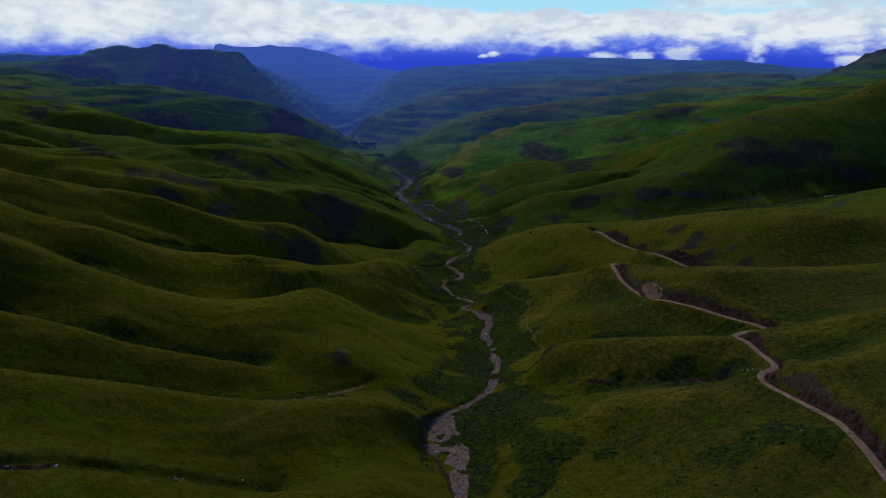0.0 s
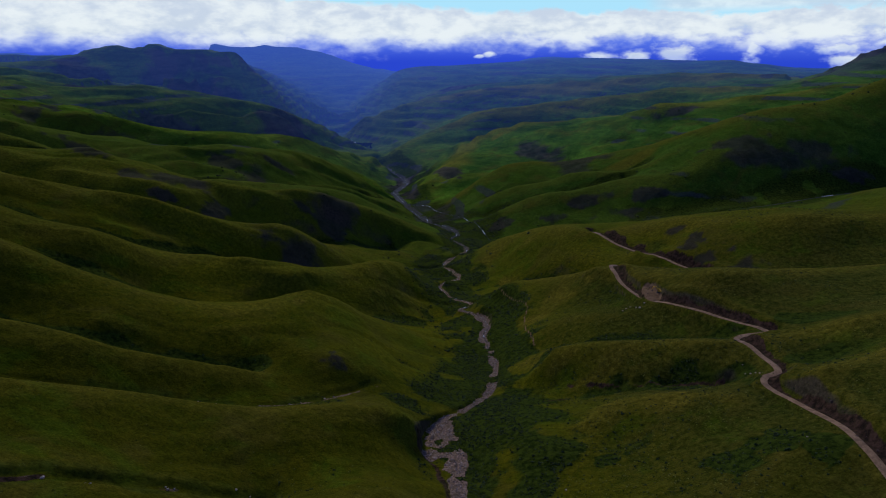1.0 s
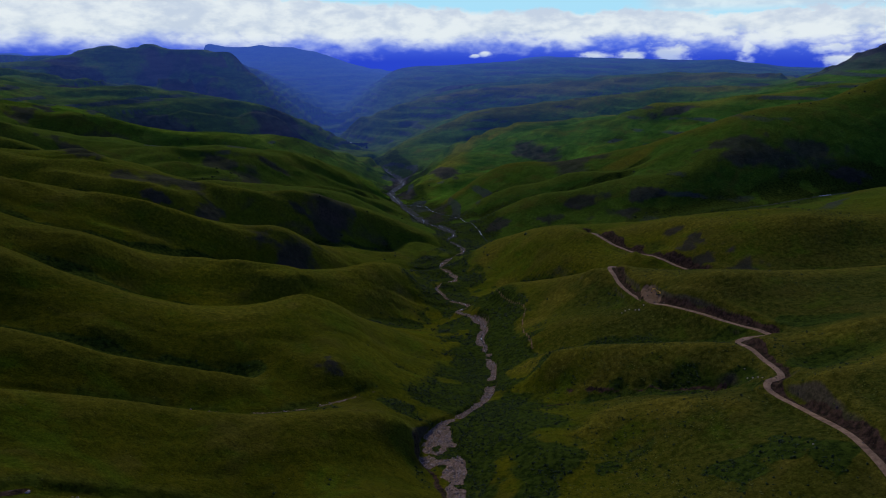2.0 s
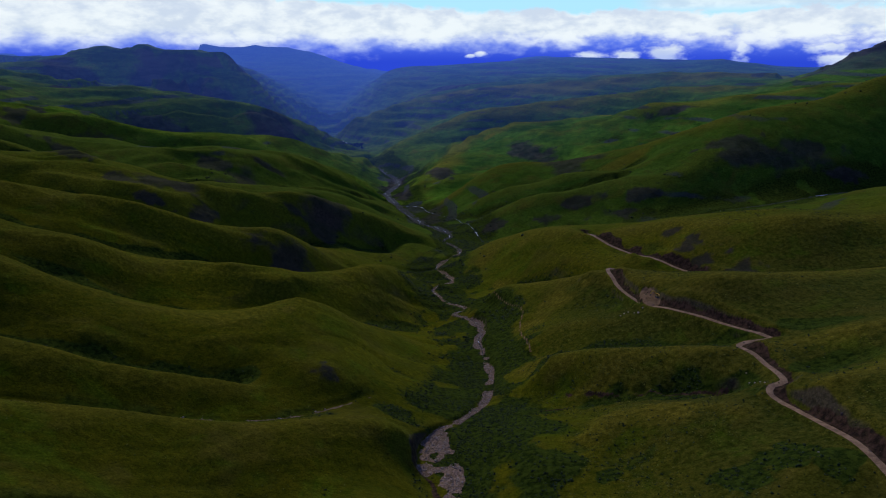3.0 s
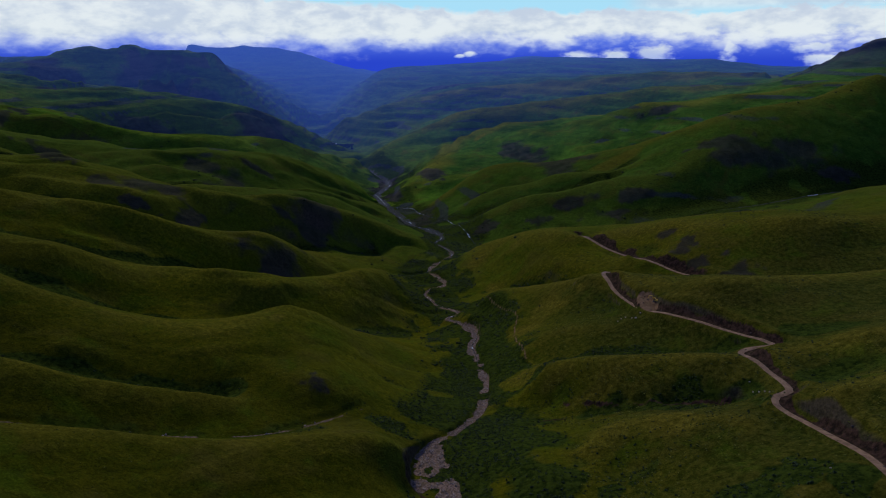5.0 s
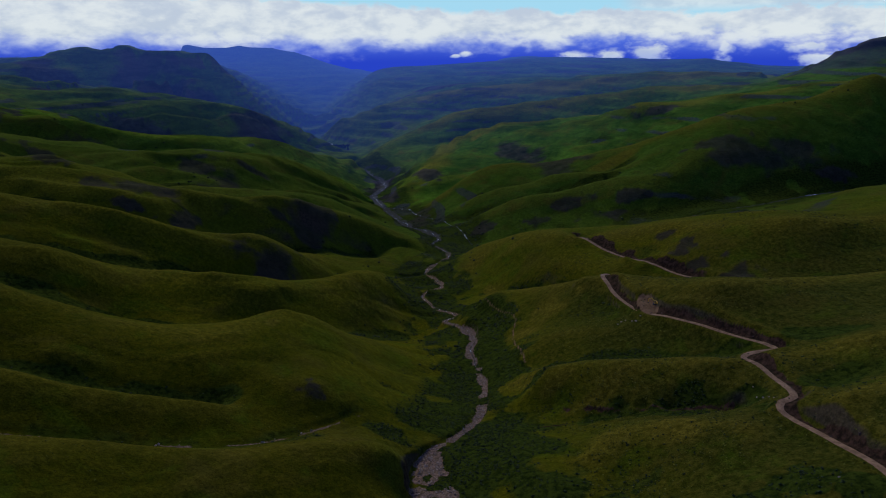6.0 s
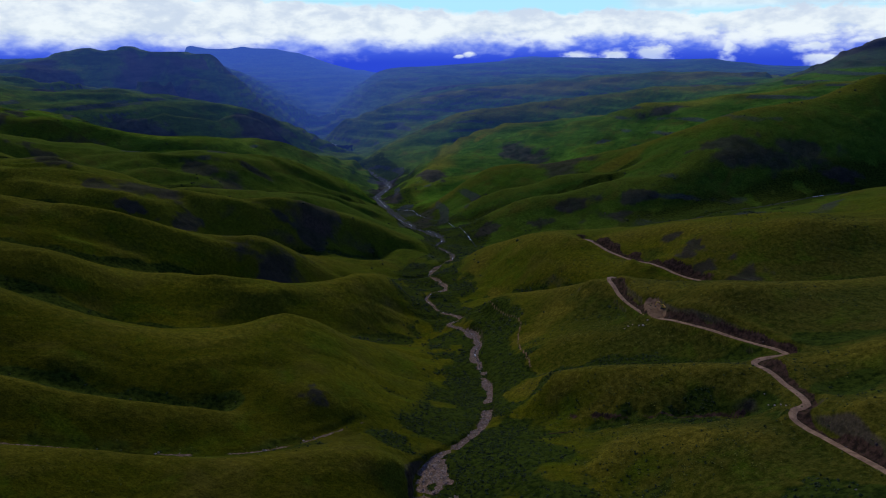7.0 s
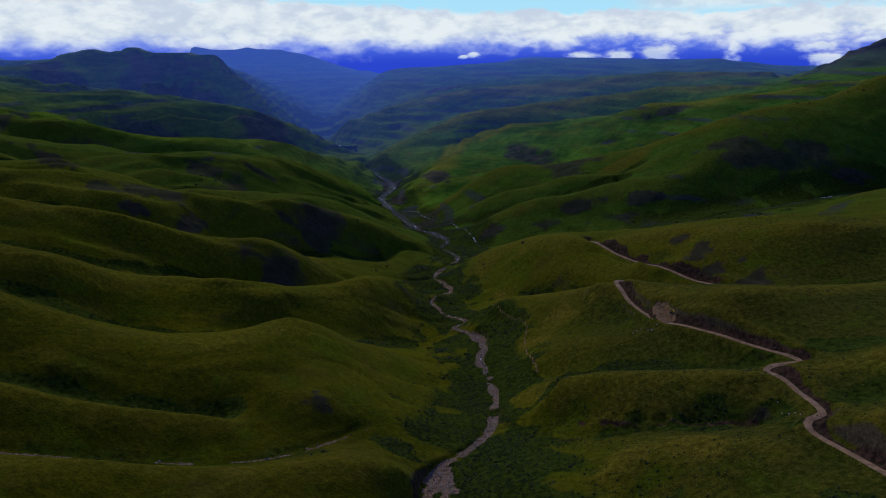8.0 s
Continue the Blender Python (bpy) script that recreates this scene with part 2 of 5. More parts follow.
relief("big right low rib back gully", (357, 1212, -22), (294, 1207, -34), (252, 1202, -44), (200, 1202, -49), (164, 1207, -61), (129, 1212, -78), (98, 1222, -97))
relief("big right face", (844, 1170, 41), (766, 1160, 37), (685, 1150, 31), (586, 1155, 34), (503, 1150, 25), (422, 1115, -11), (340, 1105, -34), (242, 1110, -57))
relief("big right face foot", (741, 1110, -3), (663, 1095, -9), (570, 1085, -21), (476, 1070, -37), (379, 1065, -55))
relief("far left rib one", (-1082, 1800, 45), (-934, 1750, 49), (-863, 1720, 33), (-792, 1720, 22), (-725, 1700, 4))
relief("far left rib one gully", (-1082, 1880, 29), (-934, 1830, 33), (-863, 1800, 17), (-792, 1800, 6), (-725, 1780, -12))
relief("far left rib two", (-1436, 2550, 61), (-1284, 2500, 51), (-1251, 2750, 37), (-1091, 2800, -7), (-981, 2750, -29))
relief("far left rib two gully", (-1436, 2670, 39), (-1284, 2620, 29), (-1251, 2870, 15), (-1091, 2920, -29), (-981, 2870, -51))
relief("far left rib three", (-1387, 2950, 58), (-1140, 2950, 52), (-1027, 2900, 23), (-959, 2850, 0), (-858, 2800, -55))
relief("far left rib four", (-1679, 2650, 112), (-1551, 2650, 97), (-1451, 2750, 83), (-1241, 2900, 70))
relief("far left rib four gully", (-1679, 2760, 90), (-1551, 2760, 75), (-1451, 2860, 61), (-1241, 3010, 48))
relief("far left rib five", (-857, 1330, 66), (-792, 1330, 52), (-744, 1340, 40), (-670, 1350, 36), (-607, 1360, 21))
relief("far left rib five gully", (-857, 1390, 52), (-792, 1390, 38), (-744, 1400, 26), (-670, 1410, 22), (-607, 1420, 7))
relief("left mountain lower shelf", (-963, 3180, 155), (-916, 3150, 141), (-828, 3100, 86), (-783, 3050, 12), (-738, 3000, -60), (-667, 2900, -96))
relief("third right spur", (-64, 1601, -142), (9, 1749, -102), (85, 2075, -97), (148, 2193, -66), (299, 2174, -31), (475, 2223, -17), (566, 2174, -10), (615, 2025, 26), (635, 1882, 59), (744, 1828, 65), (842, 1806, 87), (963, 1798, 97), (1122, 1808, 116), (1600, 1850, 150))
relief("third right hollow", (102, 1708, -111), (261, 1759, -101), (462, 1759, -47), (609, 1658, -12), (756, 1608, 29), (936, 1608, 50))
relief("fourth right spur", (-171, 2272, -147), (-54, 2519, -108), (149, 2569, -36), (395, 2569, -3), (607, 2519, 23), (770, 2421, 62), (959, 2371, 75), (1100, 2322, 82), (1278, 2322, 97))
relief("fourth right hollow", (34, 2378, -125), (359, 2449, -88), (645, 2328, -24), (885, 2176, 18))
relief("right knob", (1358, 2350, 133), (1399, 2280, 152), (1402, 2220, 182), (1409, 2180, 200), (1431, 2150, 223), (2100, 2150, 280))
relief("right knob back", (1454, 2290, 182), (1459, 2250, 203), (1484, 2220, 225))
relief("fifth right spur", (-389, 3063, -137), (-284, 3112, -76), (-66, 3162, -26), (209, 3162, 14), (529, 3112, 31), (810, 2964, 77), (1029, 2865, 93), (1254, 2816, 100), (1469, 2766, 109))
relief("fifth right hollow", (-166, 2935, -115), (172, 2985, -67), (543, 2884, -26), (968, 2682, 34))
relief("right far hollow", (1524, 2682, 72), (1693, 2732, 78), (1886, 2783, 85), (2300, 2800, 120))
relief("gorge wall right", (-456, 3900, -83), (-321, 3950, 14), (-152, 4000, 61))
relief("right skyline", (-286, 4200, 78), (-238, 4200, 96), (-195, 4200, 106), (-68, 4200, 116), (58, 4200, 113), (166, 4200, 123), (342, 4150, 124), (548, 4100, 132), (794, 4100, 142), (958, 4050, 140), (1254, 4000, 141), (1525, 3900, 136), (1619, 3850, 150), (1700, 3850, 156), (1791, 3830, 147), (1944, 3800, 123), (2168, 3700, 95), (3200, 3600, 160))
relief("right skyline foot", (-213, 3850, 45), (249, 3800, 61), (697, 3750, 81), (1133, 3600, 86), (1530, 3450, 96), (1806, 3300, 90))
relief("back left", (-900, -300, 190), (-400, -350, 150))
relief("side left", (-200, 0, 125), (-450, 60, 160), (-500, 200, 155), (-900, 200, 200))
relief("back valley", (0, -350, 120), (10, -100, 75))
relief("back right", (300, -300, 190), (700, -200, 240))
relief("side right", (500, 150, 170), (900, 300, 180), (700, 450, 120))
relief("left edge", (-2000, -300, 260), (-2600, 900, 240), (-4200, 3000, 230))
relief("right edge", (2000, -300, 300), (2200, 900, 230), (3600, 2200, 280))
relief("far range", (-3345, 4930, 182), (-3100, 4930, 193), (-2985, 4930, 158), (-1760, 4930, 155), (-1712, 4930, 174), (-1687, 4930, 249), (-1657, 4930, 257), (-1553, 4930, 237), (-1463, 4930, 233), (-1360, 4930, 237), (-1289, 4930, 249), (-1216, 4930, 237), (-1051, 4930, 232), (-991, 4930, 217), (-888, 4930, 200), (-807, 4930, 176), (-644, 4930, 120), (-478, 4930, 79), (-227, 4930, 54), (448, 4930, 101), (636, 4930, 149), (868, 4930, 169), (975, 4930, 148), (1080, 4930, 160), (1251, 4930, 148), (1359, 4930, 123), (1678, 4930, 126), (1871, 4930, 122), (2024, 4930, 97), (2612, 4930, 63), (3288, 4930, 69))
relief("far range foot", (-1360, 4750, 123), (-1064, 4700, 112), (-736, 4650, 63), (-369, 4550, 29))
relief("road bench", (153, 165, 72), (158, 190, 70), (161, 211, 71), (163, 236, 67), (163, 262, 59), (161, 276, 56), (160, 284, 57), (164, 290, 58), (175, 310, 57), (176, 332, 54), (175, 346, 51), (183, 354, 50), (199, 356, 53), (196, 364, 53), (180, 400, 45), (159, 442, 38), (151, 482, 31), (150, 514, 28), (151, 534, 28), (156, 541, 30))
relief("far road bench", (185, 748, 1), (191, 738, 0), (204, 695, 2), (226, 640, 5), (250, 585, 11))

# ---- numeric helpers ----
def hashed(ix, iy, seed):
    h = (ix.astype(np.int64) * 374761393 + iy.astype(np.int64) * 668265263 + seed * 144665) & 0x7FFFFFFF
    h = ((h ^ (h >> 13)) * 1274126177) & 0x7FFFFFFF
    return ((h ^ (h >> 16)) & 0xFFFF) / 65535.0


def grain(x, y, size, seed=0):
    """Smooth value noise between -1 and 1 with that wavelength in metres."""
    u, v = x / size, y / size
    iu, iv = np.floor(u), np.floor(v)
    fu, fv = u - iu, v - iv
    fu, fv = fu * fu * fu * (fu * (fu * 6 - 15) + 10), fv * fv * fv * (fv * (fv * 6 - 15) + 10)
    a, b = hashed(iu, iv, seed), hashed(iu + 1, iv, seed)
    c, d = hashed(iu, iv + 1, seed), hashed(iu + 1, iv + 1, seed)
    return 2 * (a + (b - a) * fu + (c - a) * fv + (a - b - c + d) * fu * fv) - 1


def fbm(x, y, size, octaves=4, seed=0, gain=0.5):
    total, amp = 0.0, 1.0
    for k in range(octaves):
        total = total + amp * grain(x * 0.8 - y * 0.6, x * 0.6 + y * 0.8, size, seed + 7 * k)
        x, y = 0.8 * x - 0.6 * y + 31.7, 0.6 * x + 0.8 * y + 11.3
        size, amp = size / 2.03, amp * gain
    return total


def ease(a, b, v):
    t = np.clip((v - a) / (b - a), 0, 1)
    return t * t * (3 - 2 * t)


def flowing(points, step):
    """A smooth line through points, with vertices about step apart (step may grow with the distance)."""
    p = np.array(points, float)
    if p.shape[1] == 2:
        p = np.column_stack([p, np.zeros(len(p))])
    p = np.vstack([2 * p[0] - p[1], p, 2 * p[-1] - p[-2]])
    out = []
    for i in range(1, len(p) - 2):
        gap = np.linalg.norm(p[i + 1, :2] - p[i, :2])
        n = max(1, int(round(gap / (step(p[i]) if callable(step) else step))))
        for t in np.arange(n) / n:
            out.append(0.5 * (2 * p[i] + (p[i + 1] - p[i - 1]) * t + (2 * p[i - 1] - 5 * p[i] + 4 * p[i + 1] - p[i + 2]) * t * t
                              + (3 * p[i] - p[i - 1] - 3 * p[i + 1] + p[i + 2]) * t ** 3))
    out.append(p[-2])
    return np.array(out)


def nearest(line, x, y):
    """Distance to a line in plan, how far along it the foot lies (in vertices), and the side (left positive)."""
    best = np.full(x.shape, 1e9)
    along, side = np.zeros(x.shape), np.ones(x.shape)
    for i in range(len(line) - 1):
        ax, ay = line[i, :2]
        dx, dy = line[i + 1, :2] - line[i, :2]
        t = np.clip(((x - ax) * dx + (y - ay) * dy) / (dx * dx + dy * dy + 1e-9), 0, 1)
        px, py = x - ax - t * dx, y - ay - t * dy
        d = px * px + py * py
        m = d < best
        best = np.where(m, d, best)
        along = np.where(m, i + t, along)
        side = np.where(m, np.sign(dx * py - dy * px), side)
    return np.sqrt(best), along, side


def spanning_surface():
    """A smooth surface through the lines of the land, as a function of x and y."""
    knots = np.vstack([flowing(line, lambda p: 7 + 0.016 * abs(p[1])) for line in LAND])
    _, keep = np.unique(np.round(knots[:, :2] / 4), axis=0, return_index=True)
    knots = knots[np.sort(keep)]
    p, z = knots[:, :2] / 100, knots[:, 2]
    n = len(p)
    r = np.linalg.norm(p[:, None] - p[None], axis=2)
    system = np.zeros((n + 3, n + 3))
    system[:n, :n] = r ** 1.12 - np.eye(n) * 0.005 * (1 + np.abs(p[:, 1:2]) * 0.04)
    system[:n, n], system[:n, n + 1:] = 1, p
    system[n, :n], system[n + 1:, :n] = 1, p.T
    w = np.linalg.solve(system, np.concatenate([z, np.zeros(3)]))

    def height(x, y):
        out = np.empty(x.size)
        fx, fy = x.ravel() / 100, y.ravel() / 100
        for i in range(0, x.size, 4000):
            q = np.stack([fx[i:i + 4000], fy[i:i + 4000]], 1)
            d2 = (q[:, None, 0] - p[None, :, 0]) ** 2 + (q[:, None, 1] - p[None, :, 1]) ** 2
            out[i:i + 4000] = (d2 ** 0.56) @ w[:n] + w[n] + q @ w[n + 1:]
        return out.reshape(x.shape)

    return height


spanned = spanning_surface()


# ---- the sheet of land ----
ROWS_NEAR, ROWS_FAR, COLS, COLS_OUT = 30, 780, 700, 34
row_y = np.concatenate([np.linspace(-420, 150, ROWS_NEAR, endpoint=False), 150 * (4950 / 150) ** (np.arange(ROWS_FAR) / (ROWS_FAR - 1))])
col_s = np.concatenate([-1 - 1.6 * (np.arange(COLS_OUT, 0, -1) / COLS_OUT) ** 1.6, np.linspace(-1, 1, COLS), 1 + 1.6 * (np.arange(1, COLS_OUT + 1) / COLS_OUT) ** 1.6])


def half_width(y):
    return 170 + 0.80 * np.maximum(y, 0)


def upsampled(a, n, axis):
    """Cubic interpolation of a to n samples along one axis."""
    a = np.moveaxis(a, axis, 0)
    t = np.linspace(0, len(a) - 1, n)
    i = np.clip(t.astype(int), 0, len(a) - 2)
    f = (t - i)[:, None]
    p0, p1, p2, p3 = a[np.maximum(i - 1, 0)], a[i], a[i + 1], a[np.minimum(i + 2, len(a) - 1)]
    b = 0.5 * (2 * p1 + (p2 - p0) * f + (2 * p0 - 5 * p1 + 4 * p2 - p3) * f * f + (3 * p1 - p0 - 3 * p2 + p3) * f ** 3)
    return np.moveaxis(b, 0, axis)


GY, GS = np.meshgrid(row_y, col_s, indexing="ij")
GX = GS * half_width(GY)
coarse_y = np.interp(np.linspace(0, len(row_y) - 1, 350), np.arange(len(row_y)), row_y)
coarse_s = np.interp(np.linspace(0, len(col_s) - 1, 320), np.arange(len(col_s)), col_s)
CY, CS = np.meshgrid(coarse_y, coarse_s, indexing="ij")
GZ = upsampled(upsampled(spanned(CS * half_width(CY), CY), len(row_y), 0), len(col_s), 1)

# small folds: rounded ribs and sharp rills that run down to the river, broader far off
far = ease(700, 2200, GY)


def ribs(run, rise, size, stretch, seed):
    """Ribs that run in the direction (run, rise): round crests, sharp rills between them."""
    a, b = GX * run + GY * rise, -GX * rise + GY * run
    a, b = a + 0.35 * size * fbm(GX, GY, 1.6 * size, 2, seed + 50), b + 0.35 * size * fbm(GX, GY, 1.3 * size, 2, seed + 60)
    return np.abs(fbm(a / stretch, b, size, 3, seed, 0.45)) - 0.32


# sharpened crests and gullies
for lines, sign in (([line for line in CRESTS if line[:, 1].mean() > 250], 0.55), ([line for name, line in GULLIES if line[:, 1].mean() > 250], -1.0)):
    for line in lines:
        reach = 6 + 0.02 * line[:, 1].mean()
        lo, hi = line[:, :2].min(0) - 5 * reach, line[:, :2].max(0) + 5 * reach
        m = (GX > lo[0]) & (GX < hi[0]) & (GY > lo[1]) & (GY < hi[1])
        d, along, side = nearest(flowing(line, 25.0), GX[m] + reach * 0.6 * fbm(GX[m], GY[m], 6 * reach, 2, 91), GY[m])
        GZ[m] += sign * (0.9 + 0.0038 * np.minimum(line[:, 1].mean(), 1800)) * np.exp(-np.sqrt((d / reach) ** 2 + 0.05))

def corridor(line, reach):
    lo, hi = line.min(0) - reach, line.max(0) + reach
    return (GX > lo[0]) & (GX < hi[0]) & (GY > lo[1]) & (GY < hi[1])


NEAR_FOLDS = [
    [(-630, 975), (-571, 943), (-523, 913), (-470, 883), (-430, 855), (-389, 827)],
    [(-507, 784), (-489, 796), (-473, 807), (-457, 818), (-436, 830), (-407, 842), (-380, 854), (-352, 866)],
    [(-502, 772), (-467, 776), (-438, 779), (-413, 783), (-382, 787), (-358, 790), (-326, 794)],
    [(-528, 1170), (-470, 1176), (-401, 1182), (-373, 1188), (-345, 1194)],
    [(-327, 835), (-296, 870), (-246, 906), (-190, 944)],
    [(-206, 701), (-180, 772), (-153, 850), (-126, 936)],
    [(-342, 601), (-325, 605), (-307, 609), (-289, 614), (-270, 618)],
]
FAR_FOLDS = [
    [(-1233, 1935), (-1185, 2013), (-1112, 2094), (-1049, 2178)],
    [(-939, 1469), (-952, 1613), (-944, 1771), (-923, 1944), (-835, 2135)],
    [(-1277, 2270), (-1185, 2308), (-1067, 2348), (-1006, 2388)],
    [(-908, 1515), (-814, 1529), (-773, 1543), (-716, 1557), (-672, 1572)],
    [(-1518, 2391), (-1416, 2486), (-1300, 2586), (-1150, 2690), (-1081, 2798), (-1019, 2910)],
    [(-1071, 2115), (-983, 2153), (-872, 2191), (-794, 2230)],
    [(-758, 1176), (-730, 1226), (-710, 1279), (-662, 1334), (-633, 1391)],
    [(-1757, 2780), (-1663, 2851), (-1537, 2923), (-1400, 2998)],
    [(-1284, 3038), (-1153, 2999), (-1018, 2960), (-934, 2921)],
]
RIGHT_FOLDS = [
    [(-146, 3055), (-40, 3085), (68, 3116), (259, 3147), (399, 3178), (569, 3210), (714, 3242)],
    [(-162, 2831), (-89, 2873), (13, 2916), (167, 2960), (248, 3005)],
    [(814, 2894), (913, 2734), (974, 2582), (1046, 2439), (1149, 2303)],
    [(20, 3991), (253, 3889), (473, 3789), (652, 3692), (854, 3598)],
    [(-24, 1593), (49, 1646), (111, 1701), (177, 1758)],
    [(946, 3003), (1124, 2924), (1266, 2846), (1404, 2770)],
    [(385, 1793), (470, 1758), (536, 1725)],
    [(-359, 3606), (-336, 3719), (-295, 3837), (-217, 3957)],
]
for path in NEAR_FOLDS + FAR_FOLDS + RIGHT_FOLDS:
    path = flowing(path, 20.0)
    away = path[:, 1].mean()
    reach = 0.020 * away
    m = corridor(path, 6 * reach)
    d, along, side = nearest(path, GX[m], GY[m])
    ends = ease(0, 0.3, along / len(path)) * ease(0, 0.3, 1 - along / len(path))
    u = d * side / reach + 0.35 * fbm(GX[m], GY[m], 5 * reach, 2, 93)
    fold = np.where(u < 0, np.exp(-(u / 2.2) ** 2), 1.7 * np.exp(-(u / 0.8) ** 2) - 0.7 * np.exp(-(u / 2.6) ** 2))
    GZ[m] += min(0.0065 * away, 11.0) * ends * fold

valley_side = ease(-30, 30, GX + 0.16 * np.maximum(GY - 900, 0) - 20)
calm = np.ones(GX.shape)
for line in SKYLINES:
    d, along, side = nearest(flowing(line, 120.0), GX, GY)
    calm = np.minimum(calm, 0.12 + 0.88 * ease(60, 420, d))
for size, tall, near_y, far_y in ((38, 2.0, 160, 700), (72, 9.0, 430, 1500), (115, 30.0, 1450, 3600), (300, 24.0, 2200, 6000)):
    band = ease(near_y, near_y * 1.6, GY) * (1 - ease(far_y, far_y * 1.5, GY)) * calm
    both = 1.1 * ribs(0.90, 0.43, size, 5.0, 11) * (1 - valley_side) + 0.30 * ribs(0.95, -0.30, size, 3.0, 12) * valley_side
    GZ = GZ + band * tall * both
GZ = GZ + (1 - 0.6 * far) * (0.7 * fbm(GX, GY, 55, 3, 1) + 0.28 * fbm(GX, GY, 12, 3, 2)) + far * calm * 4.0 * fbm(GX, GY, 120, 4, 5)
# rock steps that run level round the farther slopes, breaking through the grass in places
phase = (GZ + 8 * fbm(GX, GY, 420, 4, 9)) / 29.0
bold = 0.5 + 0.9 * fbm(GX, GY, 380, 3, 10)
GZ = GZ + (0.5 * ease(900, 1300, GY) + 5.5 * ease(1700, 2500, GY)) * np.maximum(bold, 0.1) * (0.35 + 0.65 * calm) * np.sin(2 * math.pi * phase)
LEDGE = ease(650, 1100, GY) * ease(0.25, 0.95, np.cos(2 * math.pi * phase)) * ease(-0.05, 0.5, fbm(GX, GY, 260, 4, 15))
LEDGE = np.maximum(LEDGE, 1 - ease(90, 300, np.hypot(GX - 1431, GY - 2180) + 60 * fbm(GX, GY, 90, 3, 16)))



def crag(line, front, back):
    """A rocky edge along a line: the land is brought to its height, with a steep drop towards the valley."""
    line = np.array(line, float)
    m = corridor(line[:, :2], back + 20)
    d, along, side = nearest(line, GX[m], GY[m])
    ahead = side > 0
    w = np.where(ahead, 1 - ease(0.3 * back, back, d), 1 - ease(0.25 * front, front, d))
    level = np.interp(along, np.arange(len(line)), line[:, 2]) + 1.2 * grain(GX[m], GY[m], 30, 95)
    GZ[m] += (level - GZ[m]) * w


crag([(-1788, 3080, 162), (-1711, 3110, 186), (-1669, 3120, 208), (-1623, 3125, 221), (-1571, 3125, 225), (-1518, 3125, 235), (-1474, 3125, 223), (-1444, 3125, 218), (-1406, 3125, 228), (-1385, 3122, 223), (-1356, 3120, 240), (-1340, 3120, 242), (-1320, 3120, 240), (-1292, 3122, 227), (-1262, 3122, 217), (-1184, 3120, 216), (-1091, 3120, 216), (-1079, 3120, 207), (-1051, 3120, 204), (-1011, 3118, 206)], 42, 130)
crag([(1387, 2250, 162), (1391, 2200, 182), (1395, 2180, 196), (1396, 2170, 205), (1416, 2160, 212), (1438, 2150, 217), (1455, 2140, 230), (1492, 2130, 243), (1715, 2130, 277)], 40, 120)
crag([(-1736, 4925, 167), (-1706, 4925, 178), (-1685, 4925, 249), (-1655, 4925, 257), (-1551, 4925, 237), (-1461, 4925, 233), (-1358, 4925, 237), (-1288, 4925, 249), (-1215, 4925, 237), (-1050, 4925, 232), (-990, 4925, 217), (-888, 4925, 200), (-806, 4925, 176), (-643, 4925, 120), (-478, 4925, 79)], 60, 120)
# river, creek, brooks and road, in plan
LOWER_RIVER = [(14, 60), (12, 150), (9, 243), (7, 283), (2, 295), (-2, 311), (-1, 330), (8, 346), (17, 359), (27, 376), (34, 393), (38, 416), (43, 449), (41, 470), (40, 500), (38, 528), (44, 552), (41, 579), (28, 608), (21, 625), (35, 641), (29, 660), (15, 678), (5, 703), (0, 732), (8, 758)]
UPPER_RIVER = [(21, 774), (24, 797), (18, 827), (5, 857), (14, 899), (30, 933), (42, 965), (40, 1003), (22, 1044), (20, 1071), (32, 1116), (27, 1169), (11, 1208), (-11, 1243), (-27, 1287), (-54, 1391), (-76, 1471), (-96, 1537), (-112, 1617), (-124, 1702), (-109, 1794), (-100, 1876), (-114, 2014), (-144, 2116), (-182, 2199), (-218, 2274)]
RIVER = flowing(LOWER_RIVER + UPPER_RIVER, 6.0)
CREEK = flowing([(377, 1030), (429, 1020), (478, 1030), (549, 1040), (626, 1060), (669, 1070), (770, 1090), (1000, 1120)], 12.0)
BROOKS = [flowing(b, 6.0) for b in ([(-260, 262), (-204, 262), (-184, 270), (-163, 278), (-132, 290), (-101, 300), (-72, 318), (-37, 355)], [(-190, 175), (-146, 178), (-135, 188), (-103, 206), (-82, 216), (-72, 222)])]
ROAD = flowing([(153, 165), (158, 190), (161, 211), (163, 236), (163, 262), (161, 276), (160, 284), (164, 290), (172, 294), (175, 310), (176, 332), (175, 346), (183, 354), (193, 355), (199, 356), (196, 364), (180, 400), (159, 442), (151, 482), (150, 514), (151, 534), (156, 541), (165, 538)], 4.0)
ROAD_FAR = flowing([(267, 545), (250, 585), (226, 640), (204, 695), (191, 738), (185, 748), (195, 742)], 5.0)
CREEK_END = flowing([(88, 1062), (78, 1114), (62, 1199), (37, 1283), (-7, 1389), (-18, 1453), (-39, 1485), (-71, 1503)], 8.0)
FOOTPATH = flowing([(53, 640), (69, 590), (80, 550), (74, 520), (72, 495), (73, 452)], 5.0)


def plan_bilinear(x, y, field):
    """The field of the sheet at a place in plan."""
    r = np.interp(y, row_y, np.arange(len(row_y)))
    c = np.interp(np.asarray(x) / half_width(np.asarray(y)), col_s, np.arange(len(col_s)))
    i, j = np.clip(r.astype(int), 0, len(row_y) - 2), np.clip(c.astype(int), 0, len(col_s) - 2)
    u, v = r - i, c - j
    return (field[i, j] * (1 - u) * (1 - v) + field[i + 1, j] * u * (1 - v) + field[i, j + 1] * (1 - u) * v + field[i + 1, j + 1] * u * v)


